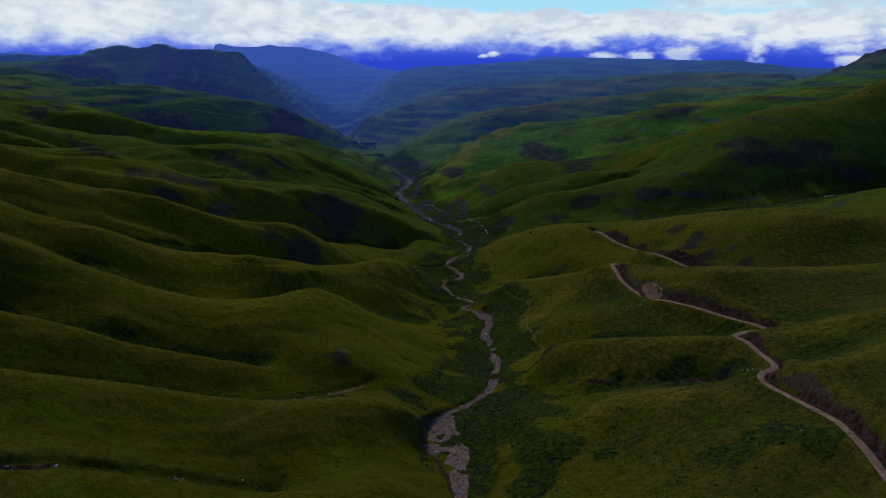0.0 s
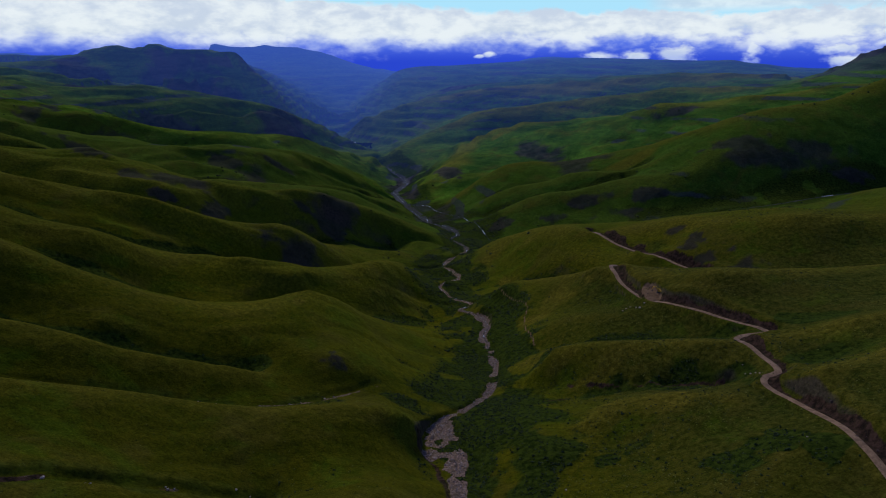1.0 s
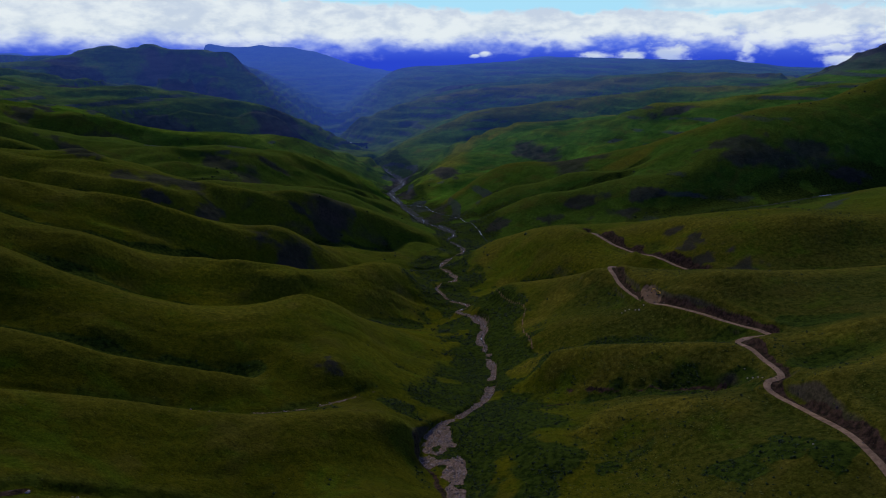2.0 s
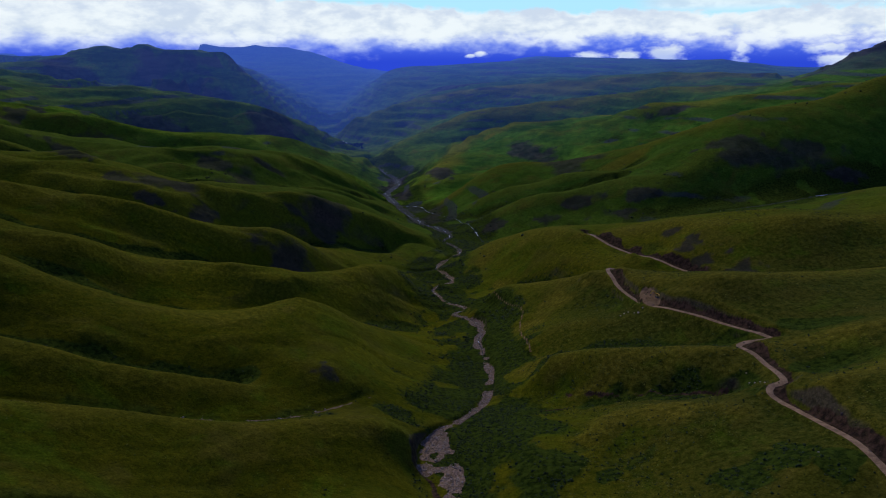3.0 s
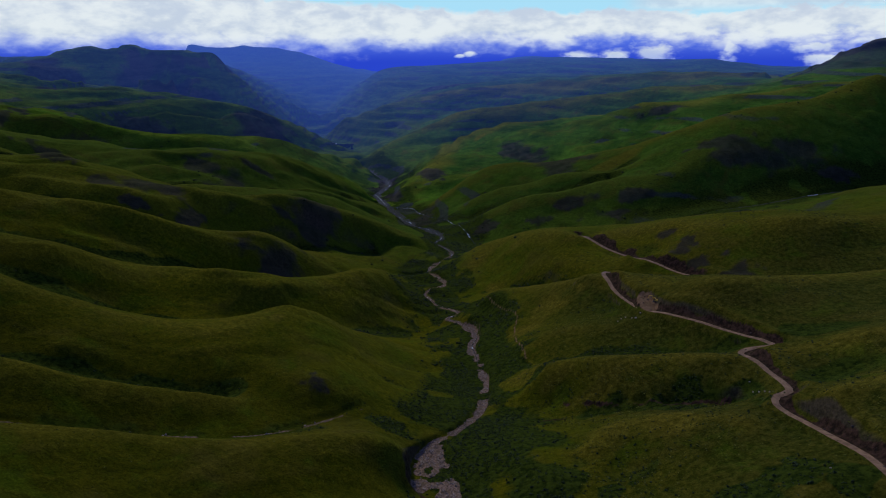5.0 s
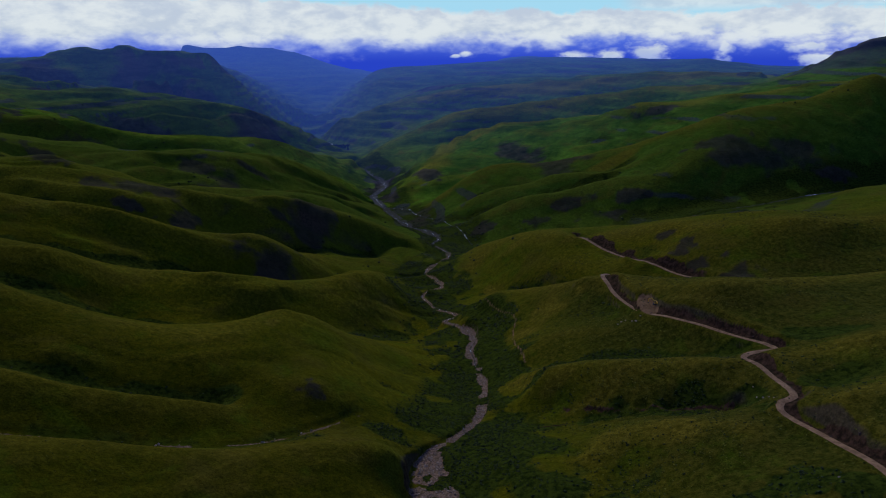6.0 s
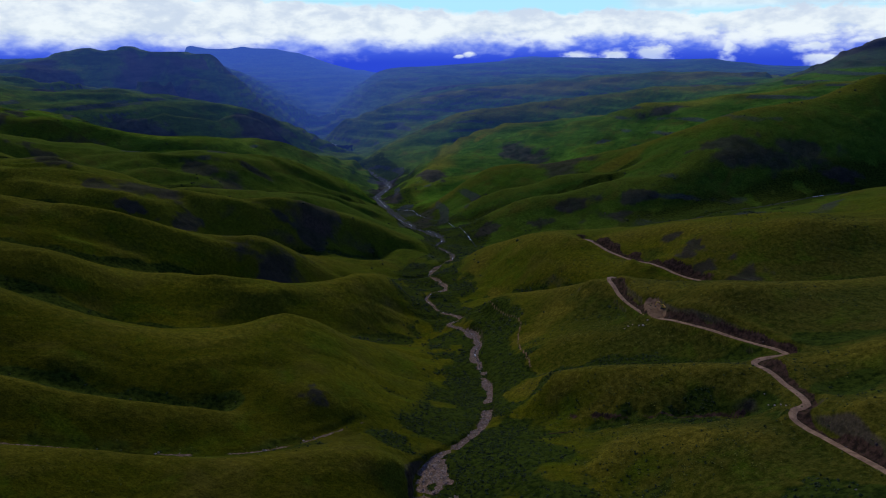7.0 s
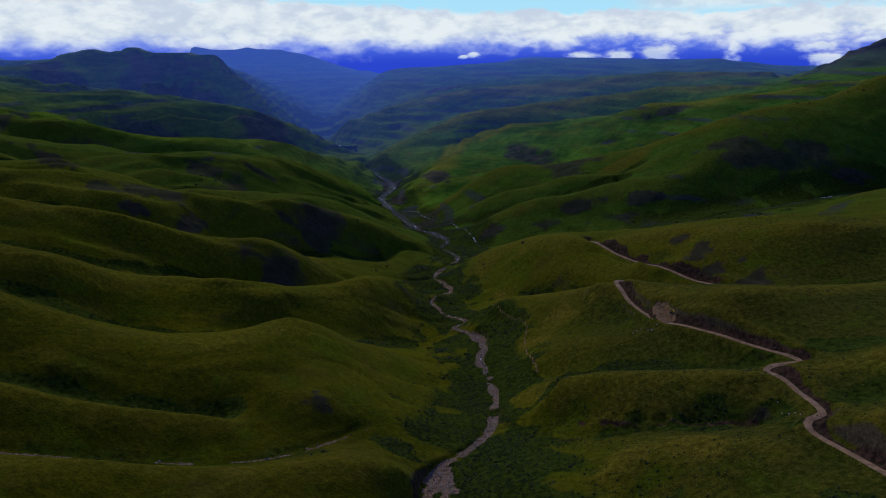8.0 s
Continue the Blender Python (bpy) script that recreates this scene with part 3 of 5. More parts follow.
def settle(line, window=9):
    """Sets the line's heights on the land, evened out along its length."""
    z = plan_bilinear(line[:, 0], line[:, 1], GZ)
    pad = np.pad(z, window, mode="edge")
    line[:, 2] = np.convolve(pad, np.ones(2 * window + 1) / (2 * window + 1), "valid")


COVER = {name: np.zeros(GX.shape) for name in ("gravel", "earth", "scrub", "dark", "dry_lit", "track")}
COVER["ledge"] = LEDGE
for line in (ROAD, ROAD_FAR):
    settle(line, 3)
settle(RIVER, 12)
settle(CREEK, 6)
settle(CREEK_END, 4)
for line in BROOKS:
    settle(line, 4)


def river_half(y):
    return 3.0 + 1.3 * grain(y, y * 0 + 3, 45, 5) + 9.0 * ease(1000, 1300, y) + 6.0 * np.exp(-((y - 308) / 30) ** 2) + 1.5 * np.exp(-((y - 580) / 40) ** 2)


m = corridor(RIVER, 90)
d, along, side = nearest(RIVER, GX[m], GY[m])
bed = np.interp(along, np.arange(len(RIVER)), RIVER[:, 2])
wide = river_half(GY[m]) * (1 + 0.35 * fbm(GX[m], GY[m], 26, 3, 27)) + 1.6 * fbm(GX[m], GY[m], 15, 4, 21)
z = GZ[m]
z = np.minimum(z, bed + 1.5 + (0.40 + 0.6 * (side > 0) * (1 - ease(340, 380, GY[m]))) * np.minimum(d, 25) + 1.1 * np.maximum(d - 25, 0) + 0.6 * fbm(GX[m], GY[m], 14, 3, 25))
inside = 1 - ease(wide - 1.0, wide + 2.2, d)
z = z + (bed - (1.3 + 0.9 * ease(340, 420, GY[m])) + 0.35 * fbm(GX[m], GY[m], 5, 2, 22) - z) * inside
GZ[m] = z
COVER["gravel"][m] = (1 - ease(wide - 1.5, wide + 0.8, d)) * ease(-1.1, -0.7, fbm(GX[m], GY[m], 11, 3, 24) - 0.5 * ease(0.3, 1.0, d / wide))
raw = ease(wide - 0.6, wide + 0.4, d) * (1 - ease(wide + 1.6, wide + 3.0, d)) * (side > 0) * (1 - ease(310, 330, GY[m]))
COVER["earth"][m] = np.maximum(COVER["earth"][m], 0.8 * raw)
COVER["scrub"][m] = np.maximum(COVER["scrub"][m], 1 - ease(22 + 25 * ease(900, 1050, GY[m]) * (side < 0), 62 + (50 * (side < 0) - 25 * (side > 0)) * ease(900, 1050, GY[m]), d + 60 * ease(-5, 9, side * d) * (1 - ease(320, 345, GY[m]))))
for line, width, strength in ((CREEK, 2.6, 0.6), (BROOKS[0], 1.1, 0.62), (BROOKS[1], 1.0, 0.62)):
    m = corridor(line, 100)
    d, along, side = nearest(line, GX[m], GY[m])
    bed = np.interp(along, np.arange(len(line)), line[:, 2])
    wide = width * (1 + 0.4 * fbm(GX[m], GY[m], 9, 2, 23))
    GZ[m] += (np.minimum(bed - (1.4 if width > 2 else 0.6), GZ[m]) - GZ[m]) * (1 - ease(wide, wide + 4, d))
    COVER["gravel"][m] = np.maximum(COVER["gravel"][m], strength * (1 - ease(wide * 0.6, wide * 1.3, d)) * (1 if width > 2 else ease(-0.35, 0.25, fbm(GX[m], GY[m], 14, 3, 29))))
    COVER["scrub"][m] = np.maximum(COVER["scrub"][m], (0.95 if width > 2 else 0.45) * (1 - ease(22 if width > 2 else 5, 85 if width > 2 else 16, d)))

# the road is cut into the slope: a level bench, a raw bank on the uphill side, spill below
for line, half, cut in ((ROAD, 1.9, 1.0), (ROAD_FAR, 2.2, 1.9)):
    m = corridor(line, 40)
    x, y = GX[m], GY[m]
    d, along, side = nearest(line, x, y)
    level = np.interp(along, np.arange(len(line)), line[:, 2])
    rough = fbm(x, y, 15, 3, 31)
    reach = np.where(side < 0, 9.5, 5.5) + 1.2 * rough
    bench = 1 - ease(half + 0.4, reach, d)
    GZ[m] += (level - 0.12 - GZ[m]) * bench
    GZ[m] += np.where(side < 0, 1, 0) * (ease(half + 1, half + 5, d) * (1 - ease(half + 6, half + 15, d))) * (2.2 + rough)
    raw = (1 - ease(half + cut * (2.6 + 2.0 * rough), half + cut * (4.6 + 2.5 * rough), d)) * (side < 0) * ease(0, 14, along)
    spill = (1 - ease(half + 0.6, half + 2.2 + rough, d))
    COVER["earth"][m] = np.maximum(COVER["earth"][m], np.maximum(raw, 0.3 * spill))

# the lay-by where the digger stands
LAYBY = (161, 456, 39)
lay_z = float(plan_bilinear(np.array([LAYBY[0]]), np.array([LAYBY[1]]), GZ)[0])
d = np.hypot((GX - LAYBY[0]) * 1.5, (GY - LAYBY[1]) * 0.5)
m = d < 40
lay = 1 - ease(6.5, 10, d + 1.5 * fbm(GX, GY, 8, 2, 41))
GZ = GZ + (lay_z - 0.1 - GZ) * (1 - ease(6, 11, d))
COVER["track"] = np.maximum(COVER["track"], lay)
m = corridor(FOOTPATH, 10)
d, along, side = nearest(FOOTPATH, GX[m], GY[m])
COVER["track"][m] = np.maximum(COVER["track"][m], 0.6 * (1 - ease(0.3, 1.6, d)))

# wet, shrubby ground on the valley floor; dark patches on slopes
DARK_LEFT = [(-165, 937, 38, 60), (-192, 903, 32, 11), (-178, 707, 44, 16), (-201, 702, 19, 18), (-156, 714, 32, 51), (-341, 781, 20, 7), (-289, 799, 16, 25), (-336, 840, 45, 26), (-394, 815, 25, 18), (-458, 876, 20, 19), (-681, 1188, 37, 18), (-490, 882, 24, 30), (-417, 1236, 55, 19), (-325, 1292, 46, 16), (-1527, 2899, 129, 173), (-899, 2069, 111, 39), (-1282, 2387, 53, 85), (-925, 1488, 33, 53), (-1097, 2844, 152, 53), (-545, 2270, 122, 195), (-361, 1216, 65, 65)]
DARK_RIGHT = [(550, 1194, 53, 19), (597, 1156, 93, 33), (685, 1166, 62, 22), (629, 1132, 71, 25), (724, 1116, 40, 14), (302, 1860, 75, 84), (304, 1410, 57, 91), (20, 1716, 43, 56), (103, 1120, 28, 17), (313, 1072, 57, 22), (265, 1125, 50, 18), (199, 1088, 39, 15), (254, 668, 13, 7), (260, 632, 14, 14), (265, 594, 16, 12), (273, 554, 20, 32), (667, 1806, 64, 24), (76, 3437, 184, 87), (369, 1102, 39, 14)]
DARK_NEAR = [(-65, 358, 11, 8), (2, 1330, 40, 80), (-69, 1640, 30, 90), (-107, 1900, 38, 130), (1439, 2210, 200, 170), (1457, 2180, 200, 170), (-184, 3300, 160, 80), (-890, 3150, 90, 60), (-1160, 3060, 130, 50), (-1040, 2960, 110, 80), (-940, 2900, 80, 90), (-1300, 3000, 90, 40), (-1450, 2860, 120, 40)]
for px, py, rx, ry in DARK_LEFT + DARK_RIGHT + DARK_NEAR:
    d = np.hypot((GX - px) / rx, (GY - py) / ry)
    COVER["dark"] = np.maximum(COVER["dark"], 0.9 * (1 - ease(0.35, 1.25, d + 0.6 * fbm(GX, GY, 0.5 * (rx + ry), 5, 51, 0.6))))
# yellow patches: straw-covered hills, and lit slopes painted in as straw
STRAW_LIT = [(77, 841, 26, 42), (122, 790, 35, 16), (160, 734, 26, 9), (106, 529, 24, 24), (134, 527, 19, 7), (80, 514, 14, 21), (-68, 617, 33, 12), (-86, 587, 31, 11), (81, 385, 21, 7), (62, 422, 8, 12), (80, 726, 16, 26), (120, 364, 26, 9), (123, 2180, 39, 62), (193, 2109, 47, 32), (46, 1828, 29, 47), (399, 1312, 70, 25), (-102, 428, 8, 9), (-36, 642, 23, 20), (104, 362, 34, 9), (142, 350, 30, 9), (120, 300, 30, 16)]
grassy = np.zeros(GX.shape)
for px, py, rx, ry in STRAW_LIT:
    d = np.hypot((GX - px) / rx, (GY - py) / ry)
    grassy = np.maximum(grassy, 1 - ease(0.5, 1.7, d + 0.7 * fbm(GX, GY, 18, 4, 55)))
    COVER["dry_lit"] = np.maximum(COVER["dry_lit"], 1 - ease(0.3, 1.0, d + 0.45 * fbm(GX, GY, 0.5 * (rx + ry), 4, 53)))
# eroded banks: a small step of bare soil under the ridges
for name, line in BANKS:
    path = flowing(line, 6.0)
    m = corridor(path, 30)
    wob = 3.0 * fbm(GX[m], GY[m], 22, 3, 58)
    d, along, side = nearest(path, GX[m] + wob, GY[m] + 0.6 * wob)
    GZ[m] -= 1.7 * (1 - ease(0.5, 6.0, d)) * ease(-0.3, 0.3, fbm(GX[m], GY[m], 40, 2, 59) + 0.2)
    COVER["earth"][m] = np.maximum(COVER["earth"][m], 0.75 * (1 - ease(0.6, 1.8, d)) * ease(-0.2, 0.3, fbm(GX[m], GY[m], 30, 2, 60) + 0.15))
# shrubs follow the gully floors; their dark cover also paints in the gullies' shade
GULLIES.append(("dark foot", np.array([(214, 362), (238, 352), (259, 346)], float)))
for name, line in GULLIES:
    reach = (4.5 if line[:, 0].mean() < 0 or line[:, 1].mean() < 350 else 5 if line[:, 1].mean() < 700 else 6) + 0.007 * abs(line[:, 1]).mean()
    m = corridor(line, 4 * reach)
    d, along, side = nearest(flowing(line, 25.0), GX[m], GY[m])
    gully_dark = 1 - ease(0.4 * reach, 1.7 * reach, d + 0.8 * reach * fbm(GX[m], GY[m], 4 * reach, 3, 57))
    COVER["scrub"][m] = np.maximum(COVER["scrub"][m], (0.5 if name == "first left gully" else 0.95) * gully_dark)
# hollows darkened as scrub, crests paled as straw: partly growth, partly painted shading


def evened(a, n):
    for axis in (0, 1):
        a = np.moveaxis(a, axis, 0)
        total = np.cumsum(np.concatenate([a[:1]] * (n + 1) + [a] + [a[-1:]] * n), 0)
        a = np.moveaxis((total[2 * n + 1:] - total[:-2 * n - 1]) / (2 * n + 1), 0, axis)
    return a


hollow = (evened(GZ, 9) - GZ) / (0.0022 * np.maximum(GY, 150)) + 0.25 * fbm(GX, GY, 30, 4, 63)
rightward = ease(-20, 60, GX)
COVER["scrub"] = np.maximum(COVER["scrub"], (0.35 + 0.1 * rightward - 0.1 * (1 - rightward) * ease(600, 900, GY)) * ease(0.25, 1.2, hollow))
COVER["dry_lit"] = np.maximum(COVER["dry_lit"], 0.35 * ease(0.25, 1.3, -hollow))
# pale straw along the crest lines also paints in their lit tops
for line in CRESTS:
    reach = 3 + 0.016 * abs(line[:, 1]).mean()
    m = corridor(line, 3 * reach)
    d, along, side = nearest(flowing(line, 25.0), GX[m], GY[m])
    COVER["dry_lit"][m] = np.maximum(COVER["dry_lit"][m], (0.5 if line[:, 0].mean() < 0 else 0.8) * (1 - ease(0.2 * reach, 1.8 * reach, d + 0.7 * reach * fbm(GX[m], GY[m], 3 * reach, 3, 67))))
THICKETS = [(143, 228, 12, 11), (119, 226, 14, 13), (151, 220, 12, 11), (159, 295, 8, 7), (163, 312, 7, 6), (61, 272, 11, 10), (46, 298, 16, 14), (33, 285, 11, 10), (59, 318, 14, 13), (33, 335, 12, 11), (79, 262, 9, 8), (135, 330, 15, 13)]
for px, py, rx, ry in THICKETS:
    d = np.hypot((GX - px) / rx, (GY - py) / ry)
    COVER["scrub"] = np.maximum(COVER["scrub"], 1 - ease(0.5, 1.25, d + 0.5 * fbm(GX, GY, 0.8 * rx, 4, 71)))
flat = 1 - ease(14, 40, np.hypot(GX - 44, (GY - 285) * 0.55) + 9 * fbm(GX, GY, 30, 3, 69))
COVER["scrub"] = np.maximum(COVER["scrub"] * (1 - 0.85 * grassy), flat)
COVER["scrub"] = COVER["scrub"] * ease(-0.55, 0.35, fbm(GX, GY, 34, 4, 61) + 0.9 * COVER["scrub"] - 0.2) * (1 - COVER["gravel"]) * (1 - COVER["earth"])

# ---- materials ----
def material(name):
    mat = bpy.data.materials.new(name)
    mat.use_nodes = True
    tree = mat.node_tree
    tree.nodes.clear()
    return mat, tree


def noise_at(tree, place, size, detail=4.0, rough=0.55, distort=0.0):
    return node(tree, "ShaderNodeTexNoise", {"Vector": place, "Scale": 1.0 / size, "Detail": detail, "Roughness": rough, "Distortion": distort}).outputs[0]


def surface(tree, colour, roughness=0.9, bump=None, strength=0.5, depth=0.3, metallic=0.0, gloss=0.2, fuzz=0.0):
    skin = node(tree, "ShaderNodeBsdfPrincipled", {"Base Color": colour, "Roughness": roughness, "Metallic": metallic, "Specular IOR Level": gloss,
                "Sheen Weight": fuzz, "Sheen Roughness": 0.45, "Sheen Tint": (0.75, 0.85, 0.18, 1)})
    if bump is not None:
        n = node(tree, "ShaderNodeBump", {"Strength": strength, "Distance": depth, "Height": bump})
        tree.links.new(n.outputs[0], skin.inputs["Normal"])
    return skin


def finish(tree, shader):
    tree.links.new(shader, node(tree, "ShaderNodeOutputMaterial").inputs[0])


def land_colour(tree):
    """Grass, scrub, dark patches, gravel and bare earth, laid out by the covers of the land."""
    geo = node(tree, "ShaderNodeNewGeometry")
    place, normal = geo.outputs["Position"], geo.outputs["Normal"]
    xyz = node(tree, "ShaderNodeSeparateXYZ", {0: place})
    cover = {}
    for key in ("gravel", "earth", "scrub", "dark", "dry_lit", "track", "ledge"):
        n = node(tree, "ShaderNodeAttribute")
        n.attribute_name = key
        cover[key] = n.outputs["Fac"]
    broad = noise_at(tree, place, 160, 4, 0.6)
    middle = noise_at(tree, place, 22, 5, 0.62, 0.4)
    small = noise_at(tree, place, 3.2, 5, 0.65)
    tuft = noise_at(tree, place, 0.9, 3, 0.7)
    grass = mix(tree, span(tree, middle, 0.34, 0.66), (0.038, 0.045, 0.002), (0.068, 0.063, 0.003))
    grass = mix(tree, span(tree, broad, 0.35, 0.65), grass, mix(tree, span(tree, small, 0.3, 0.7), (0.047, 0.057, 0.002), (0.090, 0.068, 0.003)))
    sage = mix(tree, span(tree, small, 0.3, 0.7), (0.014, 0.018, 0.003), (0.040, 0.038, 0.007))
    side = span(tree, calc(tree, "MULTIPLY_ADD", calc(tree, "SUBTRACT", broad, 0.5), 160.0, xyz.outputs[0]), 35, 140)
    near_side = calc(tree, "MULTIPLY", side, span(tree, xyz.outputs[1], 520, 700, 1.0, 0.15))
    grass = mix(tree, calc(tree, "MULTIPLY", near_side, 0.85), grass, sage)
    # browner grass, darkened to paint in the dimmer light on the near left slopes
    shaded_grass = mix(tree, span(tree, middle, 0.35, 0.65), (0.023, 0.025, 0.001), (0.042, 0.037, 0.002))
    left_shade = span(tree, calc(tree, "MULTIPLY_ADD", calc(tree, "SUBTRACT", broad, 0.5), 260.0, calc(tree, "MULTIPLY_ADD", xyz.outputs[0], 0.9, xyz.outputs[1])), 180, 420, 0.8, 0.0)
    grass = mix(tree, left_shade, grass, shaded_grass)
    lush = mix(tree, span(tree, middle, 0.35, 0.65), (0.015, 0.050, 0.006), (0.031, 0.074, 0.009))
    beyond = calc(tree, "MULTIPLY", span(tree, xyz.outputs[0], -60, 60, 0.8, 1.0), span(tree, xyz.outputs[1], 600, 1250))
    grass = mix(tree, calc(tree, "MULTIPLY", beyond, 0.8), grass, lush)
    russet = span(tree, noise_at(tree, place, 46, 5, 0.6, 0.6), 0.5, 0.72)
    grass = mix(tree, calc(tree, "MULTIPLY", russet, 0.55), grass, (0.058, 0.044, 0.008))
    fresh = span(tree, noise_at(tree, place, 30, 4, 0.62, 0.5), 0.52, 0.70)
    grass = mix(tree, calc(tree, "MULTIPLY", fresh, 0.45), grass, (0.034, 0.062, 0.003))
    bare_spot = span(tree, noise_at(tree, place, 6.5, 4, 0.7), 0.60, 0.74)
    grass = mix(tree, calc(tree, "MULTIPLY", bare_spot, 0.5), grass, (0.024, 0.022, 0.004))
    # straw colour, laid on lit crests and slopes as well as dry grass
    straw = mix(tree, span(tree, small, 0.3, 0.7), (0.062, 0.050, 0.005), (0.105, 0.078, 0.010))
    grass = mix(tree, calc(tree, "MULTIPLY", cover["dry_lit"], 0.72), grass, straw)
    fleck = span(tree, tuft, 0.3, 0.7, 0.60, 1.40, False)
    fleck = calc(tree, "MULTIPLY", fleck, span(tree, small, 0.25, 0.75, 0.70, 1.30, False))
    tint = node(tree, "ShaderNodeVectorMath", {0: grass, 1: node(tree, "ShaderNodeCombineXYZ", {0: fleck, 1: fleck, 2: fleck}).outputs[0]})
    tint.operation = "MULTIPLY"
    colour = tint.outputs[0]
    speck = span(tree, noise_at(tree, place, 9.0, 3, 0.7), 0.58, 0.70, 0.0, 0.45)
    colour = mix(tree, calc(tree, "MULTIPLY", speck, span(tree, xyz.outputs[1], 450, 900)), colour, (0.014, 0.022, 0.010))
    # scrub colour, also laid as shade in hollows and gullies
    brush = mix(tree, span(tree, small, 0.35, 0.62), (0.005, 0.011, 0.002), (0.026, 0.038, 0.005))
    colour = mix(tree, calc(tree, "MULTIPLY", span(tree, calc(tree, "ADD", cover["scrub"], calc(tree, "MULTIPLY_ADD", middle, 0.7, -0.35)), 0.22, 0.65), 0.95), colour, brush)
    dark_ground = mix(tree, span(tree, middle, 0.35, 0.65), (0.013, 0.010, 0.014), (0.030, 0.022, 0.024))
    colour = mix(tree, calc(tree, "MULTIPLY", span(tree, calc(tree, "ADD", cover["dark"], calc(tree, "MULTIPLY_ADD", small, 0.6, -0.3)), 0.12, 0.85), 0.78), colour, dark_ground)
    steep = span(tree, calc(tree, "MULTIPLY_ADD", calc(tree, "SUBTRACT", middle, 0.5), 0.25, node(tree, "ShaderNodeSeparateXYZ", {0: normal}).outputs[2]), 0.48, 0.64, 1.0, 0.0)
    rock = mix(tree, span(tree, small, 0.3, 0.7), (0.026, 0.019, 0.016), (0.065, 0.045, 0.035))
    colour = mix(tree, calc(tree, "MULTIPLY", steep, 0.8), colour, rock)
    band = mix(tree, span(tree, small, 0.3, 0.7), (0.016, 0.016, 0.028), (0.036, 0.033, 0.044))
    colour = mix(tree, calc(tree, "MULTIPLY", span(tree, calc(tree, "MULTIPLY_ADD", middle, 0.8, calc(tree, "SUBTRACT", cover["ledge"], 0.4)), 0.3, 0.7), 0.6), colour, band)
    stones = node(tree, "ShaderNodeTexVoronoi", {"Vector": place, "Scale": 1.7})
    stone = mix(tree, node(tree, "ShaderNodeSeparateXYZ", {0: stones.outputs["Color"]}).outputs[0], (0.060, 0.036, 0.026), (0.27, 0.172, 0.132))
    stone = mix(tree, span(tree, small, 0.42, 0.68), stone, (0.085, 0.056, 0.036))
    stone = mix(tree, span(tree, xyz.outputs[1], 850, 1100), stone, mix(tree, span(tree, small, 0.35, 0.7), (0.016, 0.017, 0.020), (0.07, 0.065, 0.068)))
    colour = mix(tree, span(tree, calc(tree, "ADD", cover["gravel"], calc(tree, "MULTIPLY_ADD", small, 0.5, -0.25)), 0.35, 0.65), colour, stone)
    soil = mix(tree, span(tree, small, 0.36, 0.66), (0.012, 0.007, 0.007), (0.050, 0.026, 0.020))
    colour = mix(tree, span(tree, calc(tree, "ADD", cover["earth"], calc(tree, "MULTIPLY_ADD", small, 0.5, -0.25)), 0.3, 0.6), colour, soil)
    trodden = mix(tree, span(tree, small, 0.3, 0.7), (0.095, 0.052, 0.032), (0.17, 0.10, 0.062))
    colour = mix(tree, span(tree, calc(tree, "ADD", cover["track"], calc(tree, "MULTIPLY_ADD", small, 0.5, -0.25)), 0.3, 0.6), colour, trodden)
    height = calc(tree, "ADD", calc(tree, "MULTIPLY", tuft, 0.45), calc(tree, "MULTIPLY_ADD", middle, 3.0, calc(tree, "MULTIPLY", small, 1.3)))
    return colour, height, xyz


def haze_glow(tree, skin, away):
    """Haze before far land, put in as a blue glow of its surface, stronger the farther it lies."""
    air_glow = node(tree, "ShaderNodeEmission", {0: (0.050, 0.125, 0.62, 1), 1: 1.0})
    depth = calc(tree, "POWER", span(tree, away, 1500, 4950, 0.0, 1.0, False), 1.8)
    return node(tree, "ShaderNodeMixShader", {0: calc(tree, "MULTIPLY", depth, 0.64), 1: skin.outputs[0], 2: air_glow.outputs[0]}).outputs[0]


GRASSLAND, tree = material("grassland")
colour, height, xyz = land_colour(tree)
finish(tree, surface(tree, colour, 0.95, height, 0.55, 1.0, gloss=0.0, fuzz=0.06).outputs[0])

# the far land has the same covers, but its haze glows from the surface
DISTANCE, tree = material("range_haze_glow")
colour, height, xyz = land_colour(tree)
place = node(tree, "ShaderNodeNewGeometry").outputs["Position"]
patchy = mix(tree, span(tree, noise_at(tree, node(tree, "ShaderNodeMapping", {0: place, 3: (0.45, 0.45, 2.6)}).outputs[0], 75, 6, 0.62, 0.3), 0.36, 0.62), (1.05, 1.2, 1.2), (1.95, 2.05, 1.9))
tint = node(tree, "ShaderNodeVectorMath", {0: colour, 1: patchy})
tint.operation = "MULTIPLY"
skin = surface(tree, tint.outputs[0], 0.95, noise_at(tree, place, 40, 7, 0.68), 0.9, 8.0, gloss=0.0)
finish(tree, haze_glow(tree, skin, xyz.outputs[1]))

ROAD_EARTH, tree = material("road_earth")
place = node(tree, "ShaderNodeNewGeometry").outputs["Position"]
small, tuft = noise_at(tree, place, 4.0, 5, 0.65), noise_at(tree, place, 0.7, 4, 0.7)
finish(tree, surface(tree, mix(tree, span(tree, calc(tree, "ADD", small, calc(tree, "MULTIPLY_ADD", tuft, 0.5, -0.25)), 0.32, 0.68), (0.12, 0.068, 0.038), (0.25, 0.148, 0.085)), 0.95, tuft, 0.5, 0.1).outputs[0])

WATER, tree = material("stream_water")
place = node(tree, "ShaderNodeNewGeometry").outputs["Position"]
ripple, foam = noise_at(tree, place, 1.2, 4, 0.6), noise_at(tree, place, 6.0, 5, 0.7)
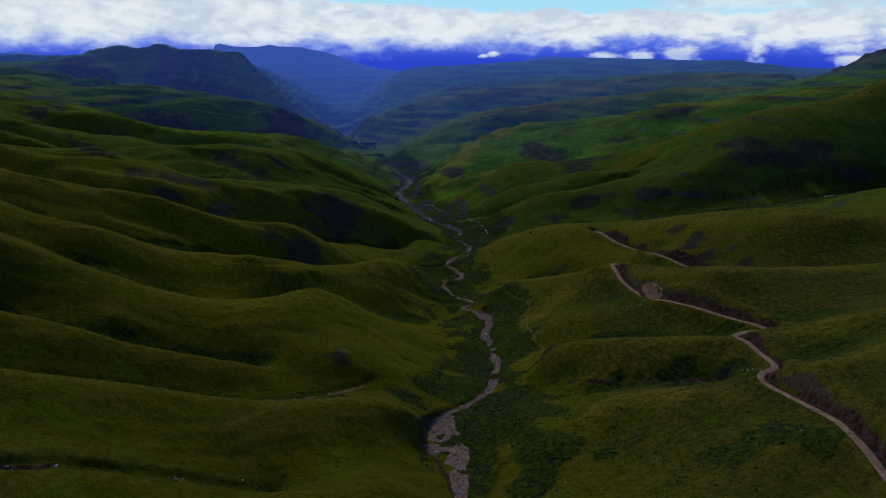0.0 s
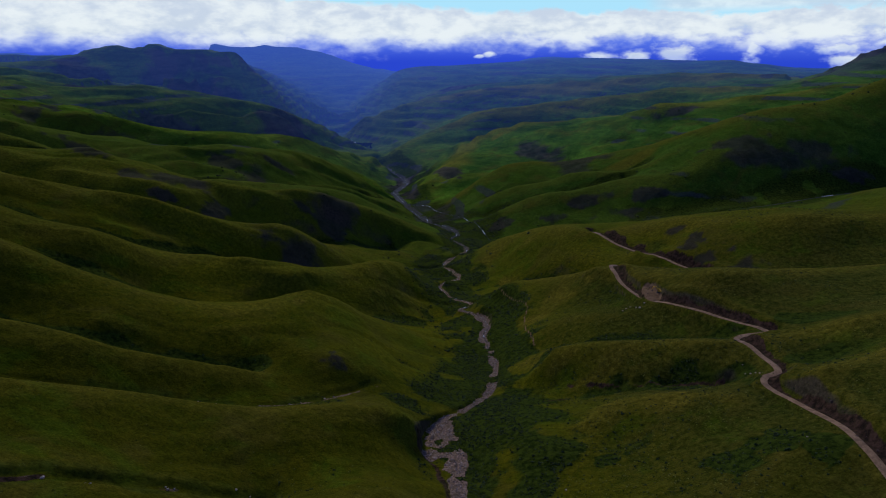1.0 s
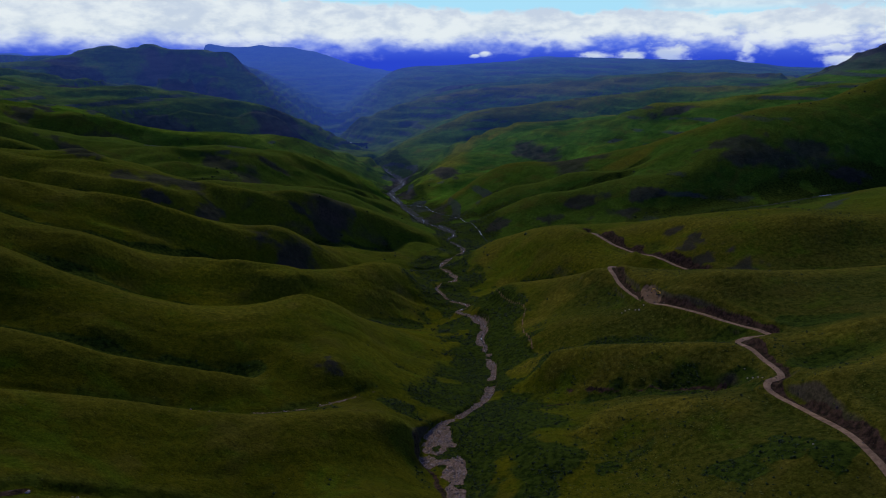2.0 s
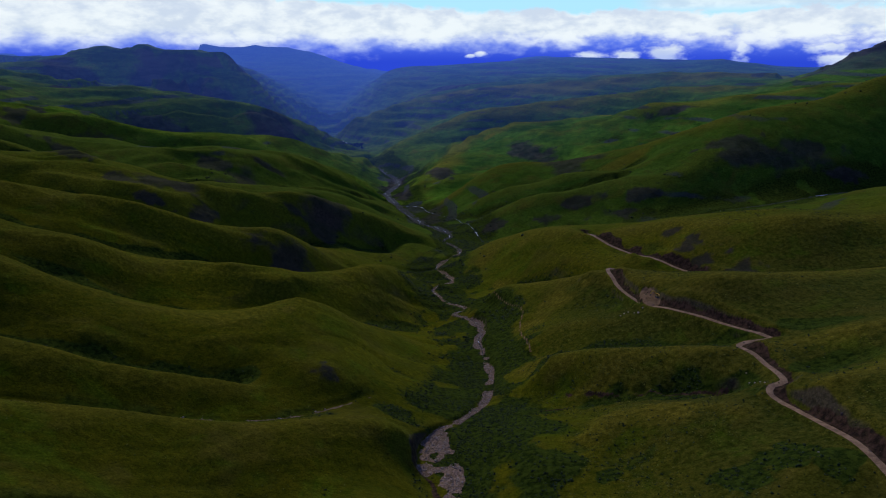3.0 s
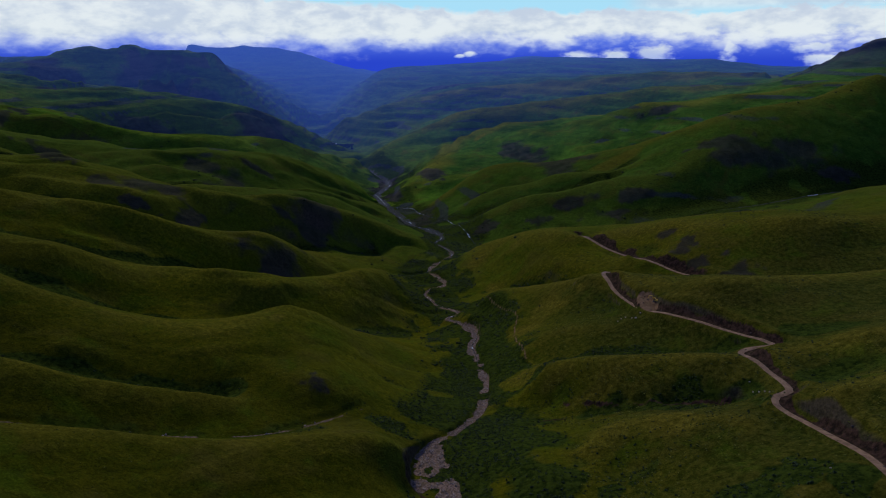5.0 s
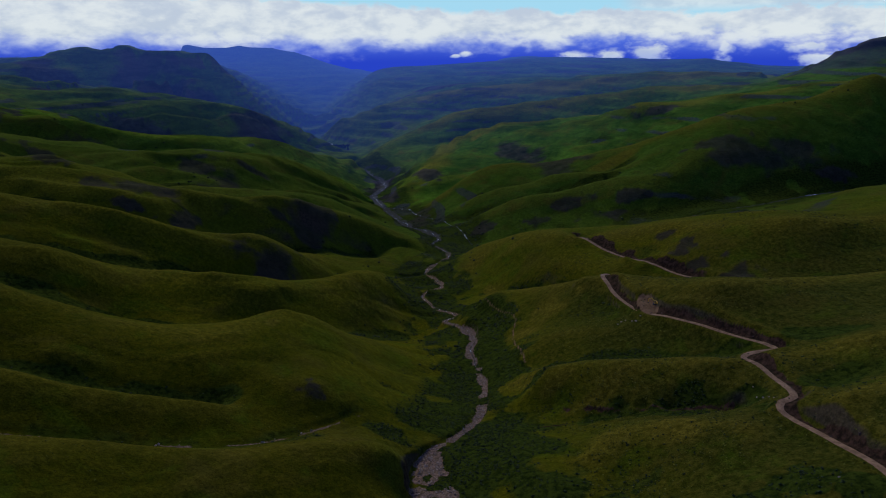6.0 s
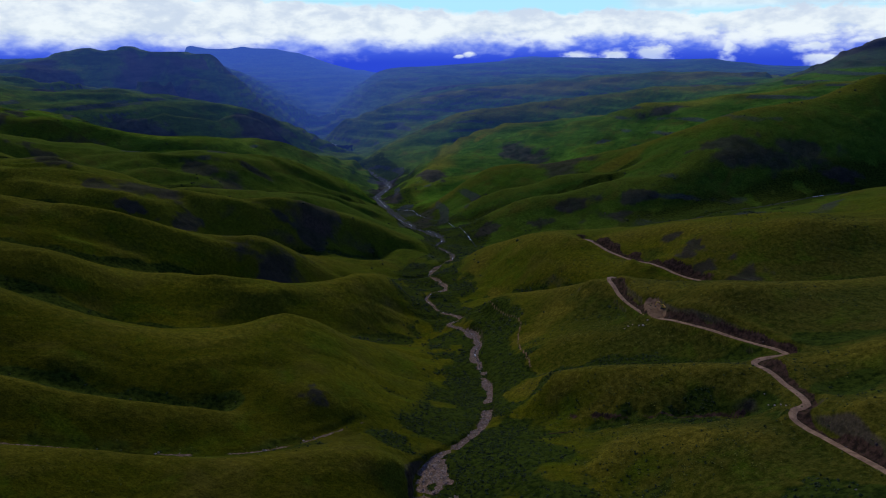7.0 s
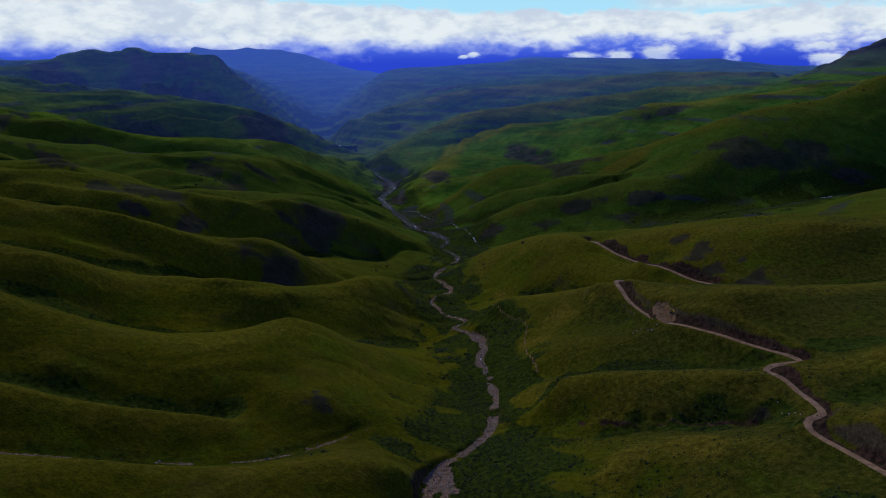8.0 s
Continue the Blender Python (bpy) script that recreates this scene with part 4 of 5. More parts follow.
foam = calc(tree, "ADD", foam, span(tree, node(tree, "ShaderNodeSeparateXYZ", {0: place}).outputs[1], 700, 1050, -0.12, -0.08))
reaches = calc(tree, "MAXIMUM", span(tree, noise_at(tree, place, 26, 3, 0.6), 0.46, 0.56), span(tree, node(tree, "ShaderNodeSeparateXYZ", {0: place}).outputs[1], 750, 950, 1.0, 0.0))
white = calc(tree, "MULTIPLY", span(tree, foam, 0.40, 0.52), reaches)
colour = mix(tree, white, (0.012, 0.015, 0.020), (0.62, 0.65, 0.70))
skin = surface(tree, colour, span(tree, foam, 0.5, 0.58, 0.55, 0.8), ripple, 0.8, 0.25, gloss=0.02)
finish(tree, skin.outputs[0])

POOL, tree = material("dark_water")
place = node(tree, "ShaderNodeNewGeometry").outputs["Position"]
finish(tree, surface(tree, mix(tree, noise_at(tree, place, 3.0, 4), (0.008, 0.011, 0.014), (0.03, 0.032, 0.034)), 0.5, noise_at(tree, place, 1.2, 4), 0.6, 0.2, gloss=0.02).outputs[0])

FOAM, tree = material("white_water")
place = node(tree, "ShaderNodeNewGeometry").outputs["Position"]
finish(tree, surface(tree, mix(tree, span(tree, noise_at(tree, place, 1.6, 4), 0.4, 0.6), (0.16, 0.18, 0.20), (0.72, 0.74, 0.78)), 0.7, noise_at(tree, place, 0.6, 4), 0.6, 0.2).outputs[0])

LEAVES, tree = material("shrub_leaves")
geo = node(tree, "ShaderNodeNewGeometry")
small = noise_at(tree, geo.outputs["Position"], 0.5, 3, 0.7)
leaf = mix(tree, geo.outputs["Random Per Island"], (0.004, 0.009, 0.002), (0.034, 0.052, 0.008))
finish(tree, surface(tree, mix(tree, span(tree, small, 0.3, 0.7), leaf, (0.010, 0.020, 0.004)), 0.8, small, 0.8, 0.25, gloss=0.15).outputs[0])

# grove leaves with the same haze glow mixed into them
GROVE, tree = material("grove_haze_glow")
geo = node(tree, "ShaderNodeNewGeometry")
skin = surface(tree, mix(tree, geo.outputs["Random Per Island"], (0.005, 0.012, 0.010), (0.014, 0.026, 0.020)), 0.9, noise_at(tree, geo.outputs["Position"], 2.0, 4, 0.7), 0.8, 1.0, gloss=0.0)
finish(tree, haze_glow(tree, skin, node(tree, "ShaderNodeSeparateXYZ", {0: geo.outputs["Position"]}).outputs[1]))

STONE, tree = material("grey_stone")
geo = node(tree, "ShaderNodeNewGeometry")
small, grit = noise_at(tree, geo.outputs["Position"], 0.8, 4, 0.6), noise_at(tree, geo.outputs["Position"], 0.12, 3, 0.7)
rock = mix(tree, geo.outputs["Random Per Island"], (0.13, 0.088, 0.072), (0.34, 0.26, 0.22))
finish(tree, surface(tree, mix(tree, span(tree, small, 0.35, 0.7), rock, (0.13, 0.095, 0.070)), 0.9, grit, 0.6, 0.08).outputs[0])


def painted(name, colour, roughness=0.45, metallic=0.0, wear=0.35):
    mat, tree = material(name)
    place = node(tree, "ShaderNodeNewGeometry").outputs["Position"]
    dust, scuff = noise_at(tree, place, 0.6, 4, 0.65), noise_at(tree, place, 0.08, 3, 0.7)
    dirty = tuple(0.6 * a + 0.4 * b for a, b in zip(colour, (0.16, 0.12, 0.08)))
    shade = mix(tree, calc(tree, "MULTIPLY", span(tree, dust, 0.45, 0.7), wear), colour, dirty)
    finish(tree, surface(tree, shade, span(tree, scuff, 0.3, 0.7, roughness, roughness + 0.2), scuff, 0.15, 0.01, metallic, 0.5).outputs[0])
    return mat


RUBBLE, tree = material("earthy_rubble")
geo = node(tree, "ShaderNodeNewGeometry")
grit = noise_at(tree, geo.outputs["Position"], 0.15, 4, 0.7)
finish(tree, surface(tree, mix(tree, geo.outputs["Random Per Island"], (0.014, 0.009, 0.008), (0.085, 0.055, 0.045)), 0.95, grit, 0.6, 0.08).outputs[0])

YELLOW = painted("yellow_paint", (0.62, 0.34, 0.02))
STEEL = painted("dark_steel", (0.06, 0.055, 0.05), 0.5, 0.6)
RUBBER = painted("black_rubber", (0.02, 0.02, 0.02), 0.8)
WHITE = painted("white_paint", (0.78, 0.78, 0.76), 0.35)
GLASS = painted("dark_glass", (0.02, 0.025, 0.03), 0.08, 0.0, 0.1)
ROOF = painted("sheet_roof", (0.50, 0.50, 0.50), 0.4, 0.3)
WALL = painted("pale_plaster", (0.55, 0.52, 0.47), 0.9)

TUSSOCK, tree = material("tussock_grass")
geo = node(tree, "ShaderNodeNewGeometry")
blade = mix(tree, geo.outputs["Random Per Island"], (0.012, 0.021, 0.004), (0.115, 0.112, 0.026))
finish(tree, surface(tree, blade, 0.95, noise_at(tree, geo.outputs["Position"], 0.2, 3, 0.7), 0.8, 0.15, gloss=0.0).outputs[0])



def sheet(name, rows, materials):
    """Part of the land as one mesh, between two rows."""
    a, b = rows
    x, y, z = GX[a:b], GY[a:b], GZ[a:b]
    nr, nc = x.shape
    mesh = bpy.data.meshes.new(name)
    idx = np.arange(nr * nc).reshape(nr, nc)
    quads = np.stack([idx[:-1, :-1], idx[:-1, 1:], idx[1:, 1:], idx[1:, :-1]], -1).reshape(-1, 4)
    mesh.vertices.add(nr * nc)
    mesh.vertices.foreach_set("co", np.stack([x, y, z], -1).astype(np.float32).ravel())
    mesh.loops.add(quads.size)
    mesh.loops.foreach_set("vertex_index", quads.ravel().astype(np.int32))
    mesh.polygons.add(len(quads))
    mesh.polygons.foreach_set("loop_start", (np.arange(len(quads)) * 4).astype(np.int32))
    mesh.polygons.foreach_set("use_smooth", np.ones(len(quads), bool))
    mesh.update(calc_edges=True)
    for key in COVER:
        layer = mesh.attributes.new(key, "FLOAT", "POINT")
        layer.data.foreach_set("value", COVER[key][a:b].astype(np.float32).ravel())
    for mat in materials:
        mesh.materials.append(mat)
    return new(name, mesh)


edge = int(np.searchsorted(row_y, 1500))
COVER["dry_lit"] = COVER["dry_lit"] * (1 - 0.55 * ease(750, 1200, GY) * (GX < 0))
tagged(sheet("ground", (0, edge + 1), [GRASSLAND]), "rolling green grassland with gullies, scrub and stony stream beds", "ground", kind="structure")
tagged(sheet("backdrop", (edge, len(row_y)), [DISTANCE]), "blue-green mountain range with level rock steps, haze mixed in as glow", "mountains", kind="structure")


# ---- ribbons: road and water ----
def ribbon(name, line, half, mat, lift=0.06, crown=0.08, across=5, ragged=0.25, seed=1):
    """A strip that follows a line, with a slight crown and an uneven edge."""
    way = np.gradient(line[:, :2], axis=0)
    way /= np.linalg.norm(way, axis=1)[:, None] + 1e-9
    out = np.stack([-way[:, 1], way[:, 0]], 1)
    half = np.broadcast_to(half, len(line))
    n = np.arange(len(line)) * 1.0
    verts = []
    for k in range(across):
        t = 2 * k / (across - 1) - 1
        w = half * t * (1 + ragged * grain(n, n * 0 + 17 * np.sign(t), 3.1, seed))
        p = line[:, :2] + out * w[:, None]
        verts.append(np.column_stack([p, line[:, 2] + lift + crown * (1 - t * t) - 0.12 * (abs(t) == 1)]))
    verts = np.stack(verts, 1)
    idx = np.arange(len(line) * across).reshape(len(line), across)
    quads = np.stack([idx[:-1, :-1], idx[:-1, 1:], idx[1:, 1:], idx[1:, :-1]], -1).reshape(-1, 4)
    mesh = bpy.data.meshes.new(name)
    mesh.from_pydata(verts.reshape(-1, 3).tolist(), [], quads.tolist())
    mesh.polygons.foreach_set("use_smooth", np.ones(len(quads), bool))
    mesh.materials.append(mat)
    return new(name, mesh)


tagged(ribbon("road", ROAD, 1.75, ROAD_EARTH), "unpaved brown mountain road cut into the grassy slope", "road", kind="structure")
tagged(ribbon("road", ROAD_FAR, 2.0, ROAD_EARTH), "unpaved brown mountain road on the hillside above the valley", "road", kind="structure")

stream = RIVER[RIVER[:, 1] > 470].copy()
k = np.arange(len(stream)) * 1.0
way = np.gradient(stream[:, :2], axis=0)
way /= np.linalg.norm(way, axis=1)[:, None]
stream[:, 0] += -way[:, 1] * (2.0 + 4.5 * ease(950, 1300, stream[:, 1])) * grain(k, k * 0, 7.0, 71)
stream[:, 1] += way[:, 0] * (2.0 + 4.5 * ease(950, 1300, stream[:, 1])) * grain(k, k * 0, 7.0, 71)
stream[:, 2] -= 1.75
tagged(ribbon("water", stream, (0.35 + 0.9 * ease(700, 1400, stream[:, 1])) * (0.75 + 0.5 * grain(k, k * 0 + 9, 4.0, 73)), WATER, 0.0, 0.02, 3, 0.8, 3), "narrow stream with white water among the stones", "stream", kind="structure")

rill = CREEK.copy()
rill[:, 2] = plan_bilinear(rill[:, 0], rill[:, 1], GZ) + 0.25
tagged(ribbon("water", rill, 0.7, POOL, 0.0, 0.02, 3, 0.5, 5), "dark side stream in a shaded bed below the steep hill", "stream", kind="structure")
last_reach = CREEK_END.copy()
last_reach[:, 2] = plan_bilinear(last_reach[:, 0], last_reach[:, 1], GZ) + 0.4
tagged(ribbon("water", last_reach, 0.9, WATER, 0.0, 0.02, 3, 0.6, 7), "pale side stream that joins the main stream", "stream", kind="structure")
for near_x, reach in ((475, 9), (668, 12)):
    at = np.linspace(near_x - reach, near_x + reach, 9)
    order = np.argsort(rill[:, 0])
    part_of = np.column_stack([np.interp(at, rill[order, 0], rill[order, k]) if k else at for k in range(3)])
    part_of[:, 2] += 0.9
    tagged(ribbon("water", part_of, 0.7, FOAM, 0.0, 0.1, 3, 0.6, 6), "short white fall in the side stream", "waterfall", kind="structure")


# ---- scattered growth and stones ----
def lump(seed, lobes, squash):
    """A small clump of uneven lobes: its vertices and triangles, about one metre in radius."""
    rng = np.random.RandomState(seed)
    bm = bmesh.new()
    for k in range(lobes):
        a, r = rng.rand() * 6.28, (0.0 if lobes == 1 else 0.25 + 0.45 * rng.rand())
        size = 1.0 if lobes == 1 else 0.40 + 0.3 * rng.rand()
        made = bmesh.ops.create_icosphere(bm, subdivisions=1, radius=size)["verts"]
        for v in made:
            v.co *= 0.72 + 0.5 * rng.rand()
            v.co.z *= squash * (0.8 + 0.5 * rng.rand())
            v.co += Vector((r * math.cos(a), r * math.sin(a), squash * size * 0.55))
    bm.verts.index_update()
    verts = np.array([v.co[:] for v in bm.verts])
    faces = np.array([[v.index for v in f.verts] for f in bm.faces])
    bm.free()
    return verts, faces


def scatter(name, places, sizes, shapes, mat, label, category, sink=0.15, seed=0, smooth=False):
    """One object of stuff: a shape from shapes at each place, turned and scaled at random."""
    rng = np.random.RandomState(seed)
    verts, faces, count = [], [], 0
    for (x, y, z), s in zip(places, sizes):
        v, f = shapes[rng.randint(len(shapes))]
        a, stretch = rng.rand() * 6.28, 0.8 + 0.45 * rng.rand()
        c, d = math.cos(a) * s, math.sin(a) * s
        verts.append(np.column_stack([x + v[:, 0] * c - v[:, 1] * d, y + v[:, 0] * d + v[:, 1] * c, z + v[:, 2] * s * stretch - sink * s]))
        faces.append(f + count)
        count += len(v)
    verts, faces = np.vstack(verts), np.vstack(faces)
    mesh = bpy.data.meshes.new(name)
    mesh.vertices.add(len(verts))
    mesh.vertices.foreach_set("co", verts.astype(np.float32).ravel())
    mesh.loops.add(faces.size)
    mesh.loops.foreach_set("vertex_index", faces.ravel().astype(np.int32))
    mesh.polygons.add(len(faces))
    mesh.polygons.foreach_set("loop_start", (np.arange(len(faces)) * 3).astype(np.int32))
    mesh.polygons.foreach_set("use_smooth", np.full(len(faces), smooth))
    mesh.update(calc_edges=True)
    mesh.materials.append(mat)
    return tagged(new(name, mesh), label, category, kind="stuff")


def sown(count, x0, x1, y0, y1, chance, seed):
    """Places on the land, kept with a chance given by a field of the sheet."""
    rng = np.random.RandomState(seed)
    y = y0 + (y1 - y0) * rng.rand(count)
    x = x0 + (x1 - x0) * rng.rand(count)
    keep = rng.rand(count) < plan_bilinear(x, y, chance)
    x, y = x[keep], y[keep]
    return np.column_stack([x, y, plan_bilinear(x, y, GZ)]), rng


BUSHES = [lump(100 + k, 3, 0.75) for k in range(7)]
FAR_TUFTS = [lump(240 + k, 1, 0.6) for k in range(5)]
STONES = [lump(200 + k, 1, 0.65) for k in range(6)]
bare = (1 - ease(0.2, 0.5, COVER["gravel"])) * (1 - ease(0.2, 0.5, COVER["earth"]))
clumped = ease(0.05, 0.9, fbm(GX, GY, 26, 3, 81) + 0.35)
p, rng = sown(50000, -70, 150, 190, 480, ease(0.15, 0.7, COVER["scrub"]) * bare * (0.25 + 0.75 * clumped), 1)
scatter("valley_scrub", p, 0.22 + 0.8 * rng.rand(len(p)) ** 3, BUSHES, LEAVES, "dense dark green scrub on the valley floor beside the stream", "scrub", seed=1)
p, rng = sown(52000, -130, 190, 480, 1300, ease(0.15, 0.7, COVER["scrub"]) * bare * (0.2 + 0.8 * clumped), 2)
scatter("valley_scrub", p, 0.35 + 1.1 * rng.rand(len(p)) ** 3, FAR_TUFTS, LEAVES, "dark green scrub along the lower stream", "scrub", seed=2)
right_slope = ease(40, 90, GX) * bare * ease(0.0, 0.6, fbm(GX, GY, 48, 4, 83) + 0.05)
p, rng = sown(36000, 50, 420, 190, 700, right_slope * 0.8, 3)
scatter("slope_shrubs", p, 0.16 + 0.75 * rng.rand(len(p)) ** 4, BUSHES, LEAVES, "small dark shrubs dotted over the grassy slope", "shrubs", seed=3)
p, rng = sown(26000, -400, 60, 230, 900, ease(0.3, 0.8, COVER["scrub"]) * bare * (0.15 + 0.5 * clumped), 4)
scatter("gully_scrub", p, 0.25 + 0.95 * rng.rand(len(p)) ** 3, BUSHES, LEAVES, "dark shrubs lining the gullies between the spurs", "scrub", seed=4)
p, rng = sown(60000, -40, 60, 200, 640, ease(0.55, 0.9, COVER["gravel"]), 5)
scatter("stream_stones", p, 0.12 + 0.6 * rng.rand(len(p)) ** 4, STONES, STONE, "pale grey and pinkish stones in the stream bed", "stones", 0.2, 5)
p, rng = sown(5000, -220, -20, 165, 330, ease(0.25, 0.6, COVER["gravel"]), 6)
scatter("brook_stones", p, 0.2 + 0.6 * rng.rand(len(p)) ** 3, STONES, STONE, "pale stones along the grassy brook", "stones", 0.2, 6)
p, rng = sown(2600, 120, 260, 180, 560, ease(0.5, 0.9, COVER["earth"]), 7)
scatter("bank_rubble", p, 0.15 + 0.6 * rng.rand(len(p)) ** 3, STONES, RUBBLE, "broken rock in the raw bank above the road", "rubble", 0.2, 7)
hilly = ease(0.1, 0.7, 0.6 * COVER["scrub"] + 0.5 * COVER["ledge"] + 0.35 * fbm(GX, GY, 140, 4, 87)) * bare
p, rng = sown(60000, -1300, 1300, 700, 2200, 0.22 * hilly, 12)
scatter("far_shrubs", p, 0.8 + 1.9 * rng.rand(len(p)) ** 2, FAR_TUFTS, LEAVES, "dark shrubs scattered over the farther slopes", "shrubs", 0.25, 12)
TUFTS = [lump(220 + k, 1, 0.6) for k in range(4)]
open_grass = bare * (1 - ease(0.3, 0.7, COVER["scrub"])) * ease(-0.3, 0.5, fbm(GX, GY, 30, 4, 85))
p, rng = sown(26000, 40, 330, 190, 480, open_grass, 8)
scatter("grass_tussocks", p, 0.14 + 0.34 * rng.rand(len(p)) ** 2, TUFTS, TUSSOCK, "coarse grass tussocks on the open slope", "grass", 0.1, 8)
p, rng = sown(16000, -330, -20, 170, 480, 0.45 * open_grass, 10)
scatter("grass_tussocks", p, 0.12 + 0.26 * rng.rand(len(p)) ** 2, TUFTS, TUSSOCK, "low grass tussocks on the smooth spurs", "grass", 0.1, 10)


# ---- single things ----
def part(name, bm, mat, parent, label=""):
    mesh = bpy.data.meshes.new(name)
    bm.to_mesh(mesh)
    bm.free()
    mesh.materials.append(mat)
    ob = new(name, mesh)
    ob.parent = parent
    return tagged(ob, label)


def slab(x, y, z, sx, sy, sz, bevel=0.05, taper=1.0, lean=0.0):
    """A bevelled block round (x, y, z); taper narrows its top, lean shifts the top along x."""
    bm = bmesh.new()
    bmesh.ops.create_cube(bm, size=1.0)
    for v in bm.verts:
        k = taper if v.co.z > 0 else 1.0
        v.co = Vector((v.co.x * sx * k + (lean if v.co.z > 0 else 0), v.co.y * sy * (0.5 + 0.5 * k), v.co.z * sz))
    if bevel:
        bmesh.ops.bevel(bm, geom=bm.edges[:], offset=bevel, segments=2, affect="EDGES", profile=0.6)
    bmesh.ops.translate(bm, verts=bm.verts, vec=(x, y, z))
    return bm


def drum(x, y, z, radius, width, sides=16):
    """A wheel-like cylinder with its axle along y."""
    bm = bmesh.new()
    bmesh.ops.create_cone(bm, cap_ends=True, segments=sides, radius1=radius, radius2=radius, depth=width)
    bmesh.ops.rotate(bm, verts=bm.verts, matrix=Matrix.Rotation(math.pi / 2, 3, "X"))
    bmesh.ops.bevel(bm, geom=[e for e in bm.edges if e.calc_face_angle(0) > 1.0], offset=radius * 0.12, segments=2, affect="EDGES")
    bmesh.ops.translate(bm, verts=bm.verts, vec=(x, y, z))
    return bm


def beam(a, b, wide, deep, y):
    """A tapered box girder from a to b in the xz plane."""
    (ax, az), (bx, bz) = a, b
    bm = slab(0, 0, 0, math.hypot(bx - ax, bz - az), wide, deep, 0.04)
    bmesh.ops.rotate(bm, verts=bm.verts, matrix=Matrix.Rotation(-math.atan2(bz - az, bx - ax), 3, "Y"))
    bmesh.ops.translate(bm, verts=bm.verts, vec=((ax + bx) / 2, y, (az + bz) / 2))
    return bm


def on_land(name, x, y, turn, lift=0.0):
    ob = new(name)
    z = float(plan_bilinear(np.array([x]), np.array([y]), GZ)[0])
    ob.matrix_world = pose(x, y, z + lift, 0, 0, turn)
    return ob


def excavator(x, y, turn):
    e = on_land("excavator", x, y, turn)
    for s in (-1, 1):
        t = part("track", slab(0, 1.05 * s, 0.45, 3.6, 0.6, 0.85, 0.22), RUBBER, e, "dusty black crawler track")
        for k in range(5):
            part("roller", drum(-1.3 + 0.65 * k, 1.05 * s, 0.4, 0.24, 0.66), STEEL, t)
    part("undercarriage", slab(0, 0, 0.6, 2.2, 1.6, 0.5), STEEL, e)
    part("body", slab(-0.7, 0, 1.65, 3.0, 2.5, 1.1, 0.14), YELLOW, e)
    part("counterweight", slab(-2.2, 0, 1.6, 0.7, 2.4, 1.0, 0.25), STEEL, e, "dark rounded counterweight")
    cab = part("cab", slab(0.35, 0.75, 2.45, 1.5, 1.0, 1.6, 0.1, 0.9), YELLOW, e)
    part("window", slab(1.08, 0.75, 2.65, 0.06, 0.8, 0.9, 0.02), GLASS, cab)
    part("window", slab(0.35, 1.24, 2.65, 1.1, 0.06, 0.8, 0.02), GLASS, cab)
    part("boom", beam((0.7, 1.8), (3.1, 4.5), 0.45, 0.6, -0.2), YELLOW, e)
    part("boom_end", beam((3.0, 4.45), (4.9, 3.9), 0.42, 0.5, -0.2), YELLOW, e)
    part("stick", beam((4.8, 4.1), (5.4, 1.5), 0.35, 0.42, -0.2), YELLOW, e)
    part("ram", beam((1.2, 1.7), (2.8, 3.6), 0.14, 0.14, 0.15), STEEL, e)
    part("bucket", slab(5.2, -0.2, 0.95, 0.9, 1.1, 0.9, 0.18, 0.7, 0.15), STEEL, e, "worn steel bucket")
    return tagged(e, "yellow tracked excavator parked in the bare earth lay-by", "excavator")


def pickup(x, y, turn):
    c = on_land("pickup_truck", x, y, turn, 0.1)
    body = part("body", slab(0, 0, 0.75, 5.1, 1.8, 0.65, 0.14), WHITE, c)
    cab = part("cab", slab(0.35, 0, 1.42, 2.4, 1.65, 0.75, 0.16, 0.78), WHITE, c)
    part("windscreen", slab(1.38, 0, 1.42, 0.1, 1.35, 0.5, 0.03, 1.0, -0.2), GLASS, cab)
    for s in (-1, 1):
        part("window", slab(0.35, 0.76 * s, 1.45, 1.7, 0.08, 0.42, 0.03, 0.85), GLASS, cab)
        part("headlight", slab(2.52, 0.65 * s, 0.85, 0.08, 0.35, 0.2, 0.03), GLASS, body)
        for fx in (-1.6, 1.6):
            w = part("wheel", drum(fx, 0.82 * s, 0.38, 0.38, 0.28), RUBBER, c)
            part("rim", drum(fx, 0.93 * s, 0.38, 0.2, 0.1), ROOF, w)
    part("bumper", slab(2.6, 0, 0.5, 0.16, 1.75, 0.22, 0.05), STEEL, c)
    return tagged(c, "white pickup truck parked at the bend of the dirt road", "truck")


